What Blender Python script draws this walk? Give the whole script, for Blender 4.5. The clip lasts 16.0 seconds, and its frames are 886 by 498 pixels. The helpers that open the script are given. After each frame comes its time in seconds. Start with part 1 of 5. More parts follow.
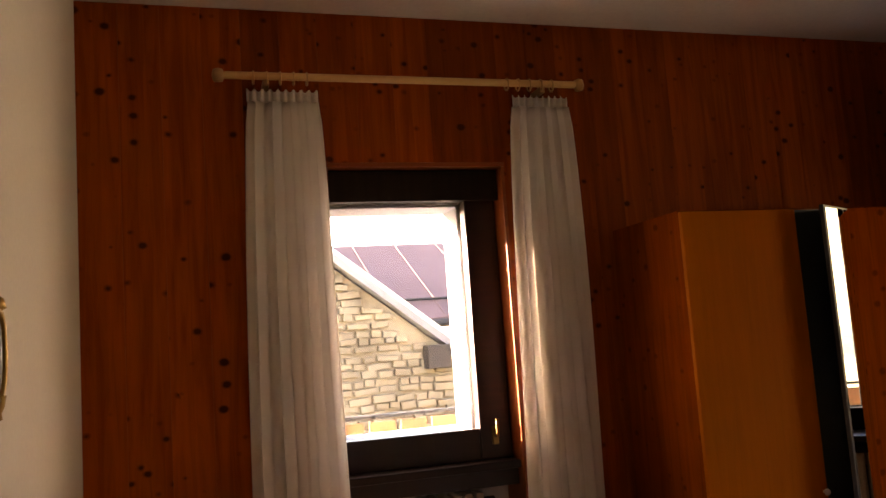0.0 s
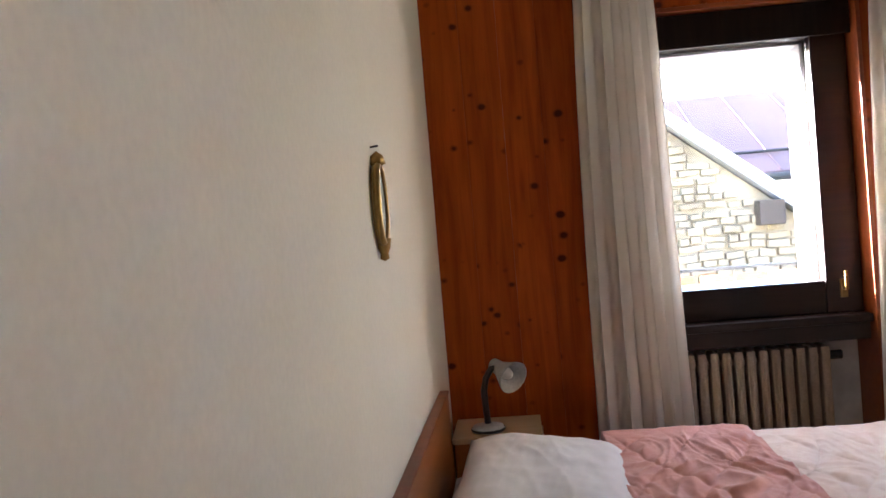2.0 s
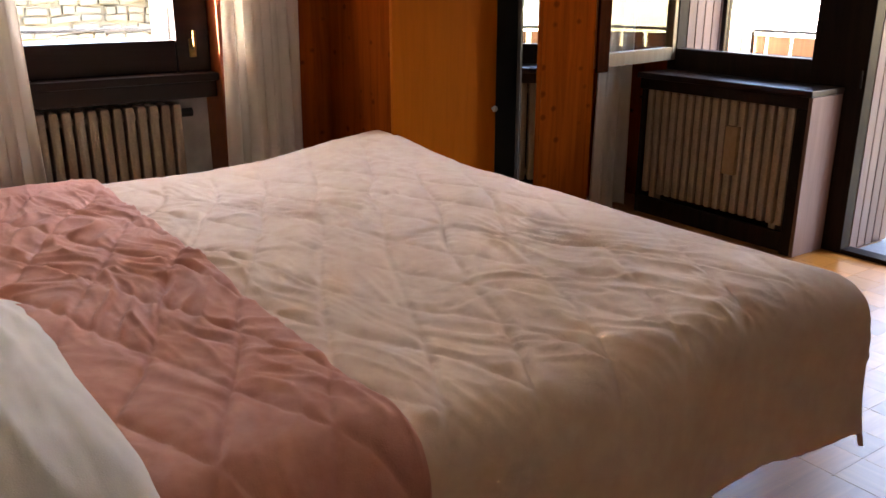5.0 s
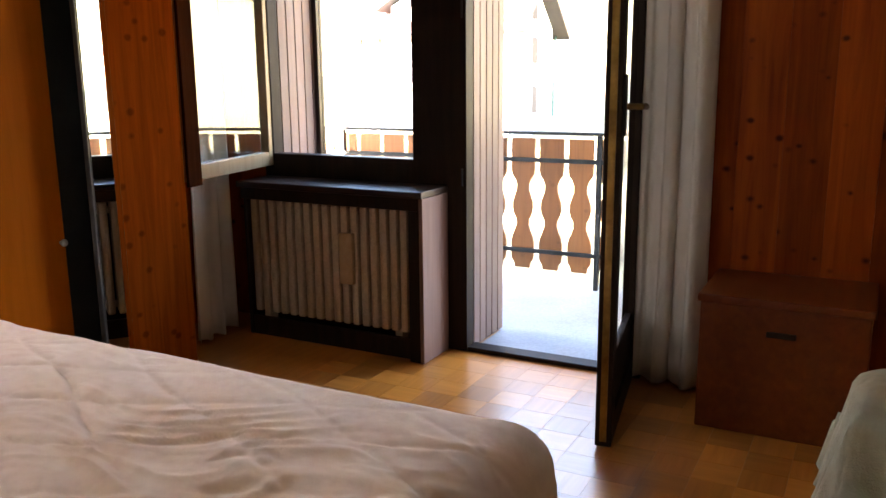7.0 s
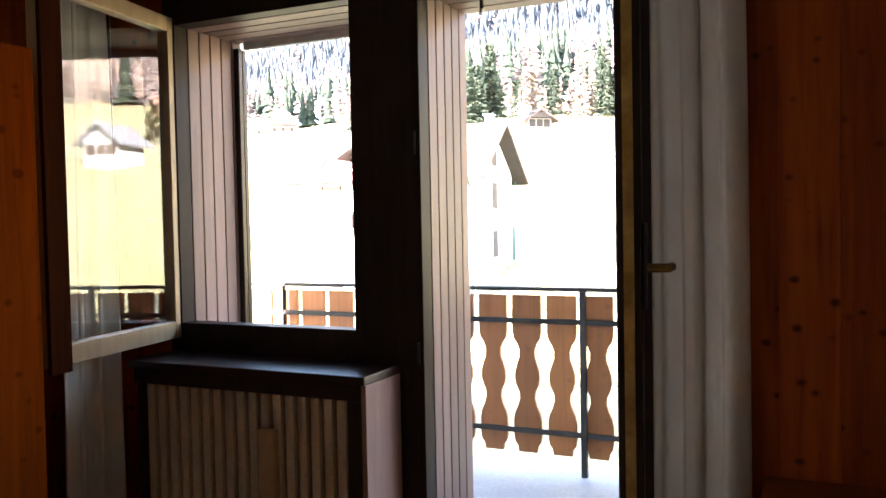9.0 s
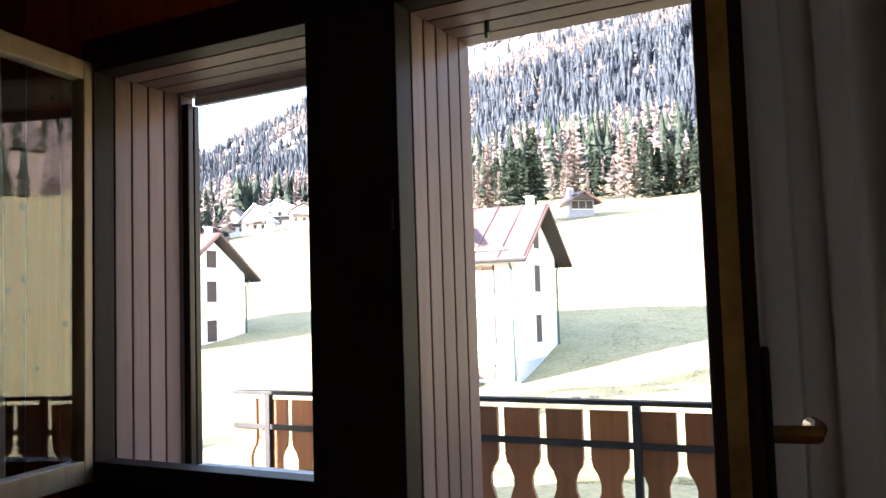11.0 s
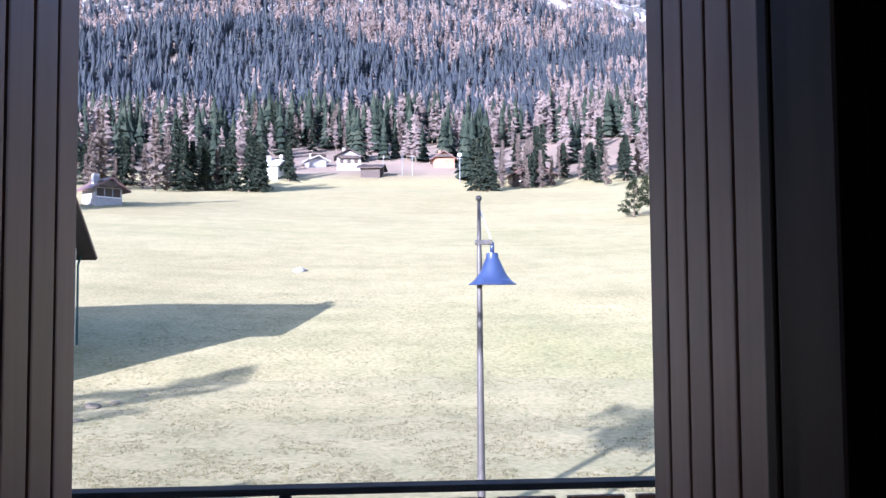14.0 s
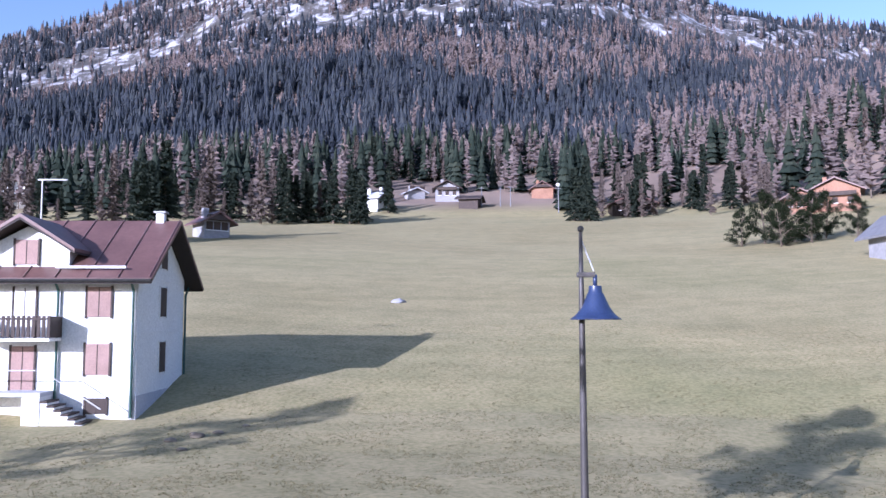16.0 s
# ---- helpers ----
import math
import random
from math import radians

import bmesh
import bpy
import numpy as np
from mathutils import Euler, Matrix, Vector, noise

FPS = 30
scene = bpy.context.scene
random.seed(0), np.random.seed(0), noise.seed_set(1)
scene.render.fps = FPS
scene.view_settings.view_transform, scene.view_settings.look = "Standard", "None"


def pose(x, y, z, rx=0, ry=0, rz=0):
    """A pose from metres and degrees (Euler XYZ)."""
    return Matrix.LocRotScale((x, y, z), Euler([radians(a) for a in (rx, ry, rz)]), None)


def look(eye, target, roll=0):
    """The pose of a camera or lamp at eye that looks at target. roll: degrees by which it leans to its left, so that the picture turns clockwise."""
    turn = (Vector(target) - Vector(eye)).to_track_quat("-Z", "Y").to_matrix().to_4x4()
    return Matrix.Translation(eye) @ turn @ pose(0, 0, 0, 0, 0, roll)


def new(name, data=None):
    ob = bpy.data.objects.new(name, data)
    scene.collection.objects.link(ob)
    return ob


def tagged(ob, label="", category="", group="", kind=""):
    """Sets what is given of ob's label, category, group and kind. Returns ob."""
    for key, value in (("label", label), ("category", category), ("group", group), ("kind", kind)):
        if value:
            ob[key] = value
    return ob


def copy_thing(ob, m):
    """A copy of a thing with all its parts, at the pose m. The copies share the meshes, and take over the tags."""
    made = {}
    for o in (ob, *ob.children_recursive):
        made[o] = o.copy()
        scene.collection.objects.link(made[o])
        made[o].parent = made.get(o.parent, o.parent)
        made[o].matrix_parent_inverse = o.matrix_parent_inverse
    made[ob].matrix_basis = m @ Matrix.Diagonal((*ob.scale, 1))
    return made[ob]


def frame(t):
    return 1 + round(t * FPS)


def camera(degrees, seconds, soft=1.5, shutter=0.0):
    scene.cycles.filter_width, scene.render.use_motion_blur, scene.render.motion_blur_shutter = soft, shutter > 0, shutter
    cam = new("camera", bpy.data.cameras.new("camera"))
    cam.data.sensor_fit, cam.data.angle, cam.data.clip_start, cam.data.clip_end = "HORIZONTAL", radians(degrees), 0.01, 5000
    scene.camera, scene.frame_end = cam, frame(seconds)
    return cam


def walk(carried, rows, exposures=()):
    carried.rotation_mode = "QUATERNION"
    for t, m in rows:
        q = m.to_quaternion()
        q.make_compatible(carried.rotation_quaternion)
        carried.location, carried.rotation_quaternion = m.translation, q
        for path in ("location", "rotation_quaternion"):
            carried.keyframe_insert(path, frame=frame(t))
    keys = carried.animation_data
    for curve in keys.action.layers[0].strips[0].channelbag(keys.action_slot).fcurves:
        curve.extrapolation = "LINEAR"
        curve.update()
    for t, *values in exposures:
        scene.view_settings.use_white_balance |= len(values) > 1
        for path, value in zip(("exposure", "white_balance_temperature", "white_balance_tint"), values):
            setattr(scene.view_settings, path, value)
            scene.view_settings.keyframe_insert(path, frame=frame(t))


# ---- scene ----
cam = camera(56.2, 16.0)

PATH = [
    (0, (-1.505, 1.167, 1.430), (-0.912, 3.064, 1.656), -4.0),
    (0.5, (-1.497, 1.194, 1.447), (-1.218, 3.167, 1.619), -4.6),
    (1, (-1.501, 1.158, 1.448), (-1.516, 3.155, 1.565), -4.5),
    (1.5, (-1.524, 1.135, 1.430), (-1.633, 3.132, 1.447), -5.4),
    (2, (-1.569, 1.098, 1.398), (-1.744, 3.090, 1.349), -4.8),
    (2.5, (-1.581, 1.102, 1.360), (-1.622, 3.092, 1.168), -4.9),
    (3, (-1.580, 1.115, 1.317), (-1.518, 3.083, 0.963), -3.7),
    (3.5, (-1.563, 1.114, 1.284), (-1.250, 3.045, 0.867), -2.0),
    (4, (-1.525, 1.107, 1.261), (-0.905, 2.948, 0.787), -1.3),
    (4.5, (-1.483, 1.083, 1.257), (-0.648, 2.804, 0.673), -1.0),
    (5, (-1.440, 1.010, 1.285), (-0.355, 2.574, 0.671), -0.0),
    (5.2, (-1.379, 1.048, 1.272), (-0.190, 2.539, 0.669), -0.4),
    (7.3, (-0.971, 1.493, 1.316), (0.818, 2.323, 0.985), -0.1),
    (7.5, (-0.907, 1.554, 1.277), (0.913, 2.346, 1.032), -0.4),
    (8, (-0.719, 1.668, 1.298), (1.144, 2.382, 1.156), -1.6),
    (8.5, (-0.474, 1.722, 1.317), (1.370, 2.492, 1.240), -1.7),
    (9, (-0.255, 1.777, 1.328), (1.556, 2.623, 1.258), -1.1),
    (9.2, (-0.166, 1.817, 1.327), (1.651, 2.653, 1.311), -1.6),
    (10.25, (0.310, 1.905, 1.356), (2.100, 2.790, 1.426), -1.8),
    (11.3, (0.719, 2.119, 1.384), (2.480, 3.054, 1.540), -2.0),
    (11.5, (0.777, 2.186, 1.392), (2.563, 3.070, 1.563), -2.5),
    (12, (0.947, 2.380, 1.415), (2.834, 3.038, 1.494), -2.2),
    (12.5, (1.094, 2.494, 1.427), (3.050, 2.905, 1.480), -1.5),
    (13, (1.302, 2.568, 1.442), (3.286, 2.813, 1.512), -0.9),
    (13.5, (1.493, 2.625, 1.464), (3.490, 2.691, 1.547), 0.3),
    (14, (1.712, 2.694, 1.489), (3.704, 2.559, 1.592), -0.4),
    (14.5, (1.863, 2.755, 1.502), (3.853, 2.580, 1.592), -1.8),
    (15, (1.951, 2.773, 1.532), (3.945, 2.781, 1.693), -1.2),
    (15.5, (2.115, 2.727, 1.552), (4.103, 2.740, 1.770), -0.6),
    (16, (2.197, 2.682, 1.549), (4.187, 2.783, 1.727), -0.1),
]
EXPOSURES = [
    (0.0, 5.35, 9300, 34), (0.5, 5.6, 7200, 22), (1.0, 5.9, 6400, 18), (2.0, 6.1, 5950, 19), (3.0, 6.03, 6050, 22), (4.0, 6.0, 6650, 24), (5.0, 6.22, 7000, 22), (6.2, 6.3, 7100, 20), (7.5, 6.2, 6800, 18), (8.5, 6.0, 6700, 18), (9.0, 5.62, 6600, 17),
    (10.2, 4.6, 6200, 16), (11.5, 3.75, 6300, 20), (12.0, 3.22, 6250, 21), (12.5, 2.9, 5850, 22), (13.2, 2.68, 5550, 24), (14.0, 2.5, 5200, 26), (15.0, 2.05, 5100, 29), (15.5, 1.78, 5120, 29), (16.0, 1.42, 5150, 29),
]
walk(cam, [(t, look(eye, target, roll)) for t, eye, target, roll in PATH], EXPOSURES)

# ---- sky and sun ----
SUN_WAY = Vector((0.81, -0.585, -0.30)).normalized()
world = bpy.data.worlds.new("sky")
scene.world = world
world.use_nodes = True
wn = world.node_tree.nodes
sky = wn.new("ShaderNodeTexSky")
sky.sky_type = "NISHITA"
sky.sun_disc = False
sky.sun_elevation = math.asin(-SUN_WAY.z)
sky.sun_rotation = math.atan2(-SUN_WAY.x, -SUN_WAY.y)
world.node_tree.links.new(sky.outputs[0], wn["Background"].inputs[0])
wn["Background"].inputs[1].default_value = 0.085
sun = new("sun", bpy.data.lights.new("sun", "SUN"))
sun.data.energy = 3.2
sun.data.angle = radians(0.5)
sun.data.color = (1.0, 0.96, 0.90)
sun.matrix_world = look((0, 0, 60), Vector((0, 0, 60)) + SUN_WAY)

# fill lamps added in the north window and balcony door to strengthen the daylight
for nm, at, to, w, h, watts in (("north_window_fill", (-0.586, 4.775, 1.56), (-0.586, 0, 1.56), 0.60, 1.0, 0.13),
                                ("balcony_door_fill", (2.40, 2.72, 1.08), (0, 2.72, 1.08), 0.75, 2.1, 0.10)):
    lamp = new(nm, bpy.data.lights.new(nm, "AREA"))
    lamp.data.shape, lamp.data.size, lamp.data.size_y = "RECTANGLE", w, h
    lamp.data.energy = watts
    lamp.data.color = (0.95, 0.97, 1.0)
    lamp.matrix_world = look(at, to)

# ---- materials ----
def mat_base(name, rough=0.6, metal=0.0):
    m = bpy.data.materials.new(name)
    m.use_nodes = True
    b = m.node_tree.nodes["Principled BSDF"]
    b.inputs["Roughness"].default_value = rough
    b.inputs["Metallic"].default_value = metal
    return m, m.node_tree.nodes, m.node_tree.links, b


def ramp_node(n, l, fac, stops):
    r = n.new("ShaderNodeValToRGB")
    els = r.color_ramp.elements
    while len(els) < len(stops):
        els.new(0.5)
    for e, (p, c) in zip(els, stops):
        e.position, e.color = p, (*c, 1)
    l.new(fac, r.inputs[0])
    return r.outputs[0]


def coords(n, l, scale=(1, 1, 1), rot=(0, 0, 0), random_shift=False):
    tc = n.new("ShaderNodeNewGeometry")
    mp = n.new("ShaderNodeMapping")
    mp.inputs["Scale"].default_value = scale
    mp.inputs["Rotation"].default_value = rot
    l.new(tc.outputs["Position"], mp.inputs[0])
    if random_shift:
        oi = n.new("ShaderNodeObjectInfo")
        ml = n.new("ShaderNodeVectorMath")
        ml.operation = "SCALE"
        ml.inputs[0].default_value = (37.0, 19.0, 53.0)
        l.new(oi.outputs["Random"], ml.inputs["Scale"])
        l.new(ml.outputs[0], mp.inputs["Location"])
    return mp.outputs[0]


def noise_node(n, l, vec, scale, detail=4, rough=0.55, dist=0.0):
    t = n.new("ShaderNodeTexNoise")
    for k, v in (("Scale", scale), ("Detail", detail), ("Roughness", rough), ("Distortion", dist)):
        t.inputs[k].default_value = v
    l.new(vec, t.inputs["Vector"])
    return t.outputs[0]


def mix_node(n, l, fac, a, b, mode="MIX"):
    m = n.new("ShaderNodeMix")
    m.data_type, m.blend_type = "RGBA", mode
    for sock, v in ((m.inputs[0], fac), (m.inputs[6], a), (m.inputs[7], b)):
        if isinstance(v, (int, float)):
            sock.default_value = v
        elif isinstance(v, tuple):
            sock.default_value = (*v, 1)
        else:
            l.new(v, sock)
    return m.outputs[2]


def bump_node(n, l, b, height, strength=0.2, dist=0.01):
    p = n.new("ShaderNodeBump")
    p.inputs["Strength"].default_value = strength
    p.inputs["Distance"].default_value = dist
    l.new(height, p.inputs["Height"])
    l.new(p.outputs[0], b.inputs["Normal"])


def two_scale(name, dark, light, fine=60.0, coarse=3.0, rough=0.6, bump=0.15, metal=0.0, bdist=0.004, spots=0.12, gloss=0.5):
    """A plain surface with grain and stains at two scales."""
    m, n, l, b = mat_base(name, rough, metal)
    v = coords(n, l)
    f1, f2 = noise_node(n, l, v, fine), noise_node(n, l, v, coarse, 5)
    base = ramp_node(n, l, f2, [(0.3, dark), (0.7, light)])
    spot = ramp_node(n, l, f1, [(0.3, (0.94 - spots,) * 3), (0.7, (0.94 + spots,) * 3)])
    b.inputs["Specular IOR Level"].default_value = gloss
    l.new(mix_node(n, l, 1.0, base, spot, "MULTIPLY"), b.inputs["Base Color"])
    if bump:
        bump_node(n, l, b, f1, bump, bdist)
    return m


def wood(name, dark, light, axis="z", rough=0.4, knots=0.0, grain=26.0, bump=0.08, gloss=0.35):
    """Planed timber with its grain along an axis; knots from 0 to 1."""
    m, n, l, b = mat_base(name, rough)
    s = {"x": (0.06, 1, 1), "y": (1, 0.06, 1), "z": (1, 1, 0.06)}[axis]
    v = coords(n, l, s, random_shift=True)
    g = noise_node(n, l, v, grain, 6, 0.6, 0.6)
    tone = n.new("ShaderNodeObjectInfo").outputs["Random"]
    col = ramp_node(n, l, g, [(0.25, dark), (0.75, light)])
    shade = ramp_node(n, l, tone, [(0.0, (0.62, 0.58, 0.55)), (1.0, (1.15, 1.15, 1.15))])
    col = mix_node(n, l, 1.0, col, shade, "MULTIPLY")
    if knots:
        ks = {"x": (0.55, 1, 1), "y": (1, 0.55, 1), "z": (0.8, 0.8, 1.0)}[axis]
        kv = coords(n, l, ks, random_shift=True)
        vo = n.new("ShaderNodeTexVoronoi")
        vo.inputs["Scale"].default_value = 13.0
        l.new(kv, vo.inputs["Vector"])
        wob = noise_node(n, l, kv, 14.0, 3)
        ad = n.new("ShaderNodeMath")
        ad.operation = "MULTIPLY_ADD"
        ad.inputs[1].default_value = 0.22
        l.new(wob, ad.inputs[0])
        size = n.new("ShaderNodeMath")
        size.operation = "MULTIPLY_ADD"
        size.inputs[1].default_value = 0.16
        l.new(vo.outputs["Color"], size.inputs[0])
        l.new(vo.outputs["Distance"], size.inputs[2])
        l.new(size.outputs[0], ad.inputs[2])
        k = ramp_node(n, l, ad.outputs[0], [(0.27, (0.9, 0.9, 0.9)), (0.315, (0.45, 0.45, 0.45)), (0.39, (0, 0, 0))])
        sc = n.new("ShaderNodeMath")
        sc.operation = "MULTIPLY"
        sc.inputs[1].default_value = knots
        l.new(k, sc.inputs[0])
        col = mix_node(n, l, sc.outputs[0], col, (dark[0] * 0.22, dark[1] * 0.2, dark[2] * 0.25))
    l.new(col, b.inputs["Base Color"])
    b.inputs["Specular IOR Level"].default_value = gloss
    bump_node(n, l, b, g, bump, 0.003)
    return m


def fabric(name, dark, light, weave=420.0, folds=9.0, rough=0.9, bump=0.25):
    m, n, l, b = mat_base(name, rough)
    v = coords(n, l)
    w, f = noise_node(n, l, v, weave, 2), noise_node(n, l, v, folds, 5)
    l.new(ramp_node(n, l, f, [(0.3, dark), (0.7, light)]), b.inputs["Base Color"])
    b.inputs["Sheen Weight"].default_value = 0.15
    mixed = n.new("ShaderNodeMath")
    mixed.operation = "MULTIPLY_ADD"
    mixed.inputs[1].default_value = 4.0
    l.new(f, mixed.inputs[0])
    l.new(w, mixed.inputs[2])
    bump_node(n, l, b, mixed.outputs[0], bump, 0.006)
    return m


def glass_mat(name):
    m, n, l, b = mat_base(name, 0.0)
    b.inputs["Base Color"].default_value = (0.96, 0.98, 0.97, 1)
    b.inputs["Transmission Weight"].default_value = 1.0
    b.inputs["IOR"].default_value = 1.5
    return m


def islands(name, stops, rough=0.9, fine=8.0):
    """Leaves, needles or gravel whose colour varies from piece to piece."""
    m, n, l, b = mat_base(name, rough)
    r = n.new("ShaderNodeNewGeometry").outputs["Random Per Island"]
    col = ramp_node(n, l, r, stops)
    f = noise_node(n, l, coords(n, l), fine, 3)
    v = ramp_node(n, l, f, [(0.3, (0.7, 0.7, 0.7)), (0.7, (1.15, 1.15, 1.15))])
    l.new(mix_node(n, l, 1.0, col, v, "MULTIPLY"), b.inputs["Base Color"])
    return m


M_PINE = wood("varnished_pine", (0.20, 0.031, 0.003), (0.44, 0.088, 0.007), "z", 0.5, 1.0, gloss=0.10)
M_PINE_CAP = wood("varnished_pine_cross", (0.16, 0.030, 0.004), (0.28, 0.062, 0.009), "x", 0.38)
M_PLASTER = two_scale("cream_plaster", (0.67, 0.61, 0.51), (0.74, 0.69, 0.60), 70, 0.9, 0.85, 0.12, spots=0.03)
M_CEILING = two_scale("ceiling_paint", (0.70, 0.64, 0.56), (0.76, 0.70, 0.62), 45, 1.0, 0.9, 0.1, spots=0.04)
M_DARK = wood("dark_stained_wood", (0.012, 0.007, 0.005), (0.028, 0.016, 0.010), "z", 0.5, gloss=0.12)
M_DARK_X = wood("dark_stained_wood_cross", (0.012, 0.006, 0.004), (0.034, 0.013, 0.006), "x", 0.35)
M_DARK_RED = wood("dark_red_wood", (0.022, 0.007, 0.003), (0.050, 0.015, 0.006), "z", 0.7, gloss=0.0)
M_REVEAL = wood("greyed_cladding", (0.16, 0.092, 0.072), (0.23, 0.137, 0.110), "z", 0.5, 0, 30, 0.1)
M_WARD = wood("orange_veneer", (0.40, 0.102, 0.005), (0.50, 0.130, 0.007), "z", 0.5, 0, 40, 0.03, 0.03)
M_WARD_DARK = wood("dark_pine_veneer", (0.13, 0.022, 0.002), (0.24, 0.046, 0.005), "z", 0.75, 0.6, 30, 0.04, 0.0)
M_HEADB = wood("headboard_veneer", (0.32, 0.088, 0.012), (0.46, 0.145, 0.022), "y", 0.38, 0, 22, 0.04)
M_LIGHTWOOD = wood("pale_pine", (0.50, 0.34, 0.18), (0.62, 0.45, 0.27), "x", 0.45)
M_ROD = wood("rod_beech", (0.50, 0.27, 0.10), (0.60, 0.36, 0.15), "x", 0.4)
M_SASH = wood("sash_wood", (0.30, 0.20, 0.10), (0.42, 0.30, 0.17), "z", 0.4)
M_GLASS = glass_mat("window_glass")
M_MIRROR = mat_base("mirror_silver", 0.02, 1.0)[0]
M_MIRROR.node_tree.nodes["Principled BSDF"].inputs["Base Color"].default_value = (0.86, 0.87, 0.86, 1)
M_RAD = two_scale("radiator_enamel", (0.35, 0.265, 0.18), (0.43, 0.33, 0.23), 90, 4, 0.45, 0.05)
M_CURTAIN = fabric("curtain_linen", (0.80, 0.75, 0.67), (0.87, 0.83, 0.76), 300, 5, 0.9, 0.12)

cn, cl = M_CURTAIN.node_tree.nodes, M_CURTAIN.node_tree.links
thin = cn.new("ShaderNodeBsdfTranslucent")
thin.inputs[0].default_value = (0.88, 0.83, 0.75, 1)
both = cn.new("ShaderNodeMixShader")
both.inputs[0].default_value = 0.48
cl.new(cn["Principled BSDF"].outputs[0], both.inputs[1])
cl.new(thin.outputs[0], both.inputs[2])
cl.new(both.outputs[0], cn["Material Output"].inputs[0])
M_SHEET = fabric("white_cotton", (0.74, 0.72, 0.70), (0.84, 0.82, 0.80), 380, 6, 0.9, 0.15)
M_DUVET = fabric("cream_quilt", (0.78, 0.57, 0.44), (0.86, 0.68, 0.54), 420, 20, 0.85, 0.22)
M_DUVET_PINK = fabric("pink_quilt", (0.64, 0.275, 0.21), (0.73, 0.35, 0.27), 420, 20, 0.85, 0.22)
M_GREY_METAL = two_scale("lamp_grey", (0.50, 0.50, 0.50), (0.60, 0.60, 0.60), 80, 6, 0.35, 0.02)
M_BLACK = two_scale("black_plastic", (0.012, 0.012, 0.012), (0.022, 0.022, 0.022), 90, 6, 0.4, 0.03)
M_BRASS = two_scale("aged_brass", (0.20, 0.12, 0.04), (0.42, 0.27, 0.09), 50, 12, 0.35, 0.2, 1.0)
M_PICTURE = two_scale("painted_oval", (0.10, 0.12, 0.10), (0.30, 0.27, 0.18), 40, 16, 0.5, 0.05)
M_IRON = two_scale("dark_iron", (0.02, 0.02, 0.02), (0.04, 0.038, 0.035), 90, 8, 0.6, 0.1, gloss=0.15)
M_PARQUET = wood("parquet_oak", (0.36, 0.125, 0.018), (0.52, 0.20, 0.036), "x", 0.28, 0, 30, 0.03)
M_PARQUET_B = wood("parquet_oak_turned", (0.40, 0.145, 0.022), (0.57, 0.23, 0.045), "y", 0.28, 0, 30, 0.03)
M_BOARD = wood("balcony_larch", (0.17, 0.060, 0.015), (0.26, 0.098, 0.028), "z", 0.55, 0.3)
M_CONC = two_scale("balcony_floor", (0.25, 0.25, 0.26), (0.33, 0.33, 0.34), 60, 2.5, 0.55, 0.15)
M_RENDER = two_scale("white_render", (0.74, 0.74, 0.72), (0.82, 0.82, 0.80), 12, 0.5, 0.9, 0.1, 0, 0.02)
M_PLINTH = two_scale("grey_plinth", (0.42, 0.43, 0.46), (0.52, 0.52, 0.55), 10, 0.6, 0.9, 0.1, 0, 0.02)
M_ROOF = two_scale("brown_sheet_roof", (0.11, 0.058, 0.050), (0.165, 0.09, 0.078), 5, 0.5, 0.45, 0.05, 0.0, 0.02)
M_ROOF_PINK = two_scale("faded_sheet_roof", (0.115, 0.070, 0.068), (0.155, 0.096, 0.092), 5, 0.4, 0.7, 0.05, 0, 0.02, gloss=0.1)
M_EAVE = two_scale("dark_eave_timber", (0.018, 0.012, 0.010), (0.035, 0.022, 0.016), 12, 1, 0.7, 0.1)
M_SHUTTER = two_scale("faded_shutter", (0.26, 0.165, 0.14), (0.36, 0.235, 0.20), 20, 1.2, 0.7, 0.1)
M_SHUTTER_D = two_scale("dark_shutter", (0.035, 0.022, 0.018), (0.06, 0.04, 0.03), 20, 1.2, 0.7, 0.1)
M_PIPE = two_scale("green_downpipe", (0.02, 0.06, 0.05), (0.035, 0.09, 0.075), 20, 1.2, 0.5, 0)
M_STONE = two_scale("rubble_stone", (0.13, 0.105, 0.072), (0.26, 0.22, 0.16), 14, 2.2, 0.9, 0.5, 0, 0.03)
M_LAMP_BLUE = two_scale("lamp_blue_paint", (0.022, 0.034, 0.085), (0.034, 0.052, 0.12), 30, 3, 0.35, 0.03)
M_POLE = two_scale("pole_paint", (0.05, 0.045, 0.04), (0.09, 0.08, 0.075), 40, 4, 0.5, 0.05)
M_BARK = two_scale("bark", (0.10, 0.075, 0.055), (0.20, 0.16, 0.12), 12, 2, 0.95, 0.5, 0, 0.03)
M_NEEDLE = islands("spruce_needles", [(0.0, (0.022, 0.032, 0.024)), (0.5, (0.036, 0.050, 0.038)), (1.0, (0.060, 0.072, 0.052))])
M_LARCH = islands("larch_twigs", [(0.0, (0.11, 0.09, 0.08)), (0.6, (0.18, 0.142, 0.125)), (1.0, (0.155, 0.137, 0.128))])
M_BUSH = islands("juniper_green", [(0.0, (0.013, 0.020, 0.010)), (1.0, (0.034, 0.043, 0.020))])
M_BLANKET = fabric("greenish_blanket", (0.26, 0.26, 0.19), (0.36, 0.35, 0.27), 200, 14, 0.95, 0.4)


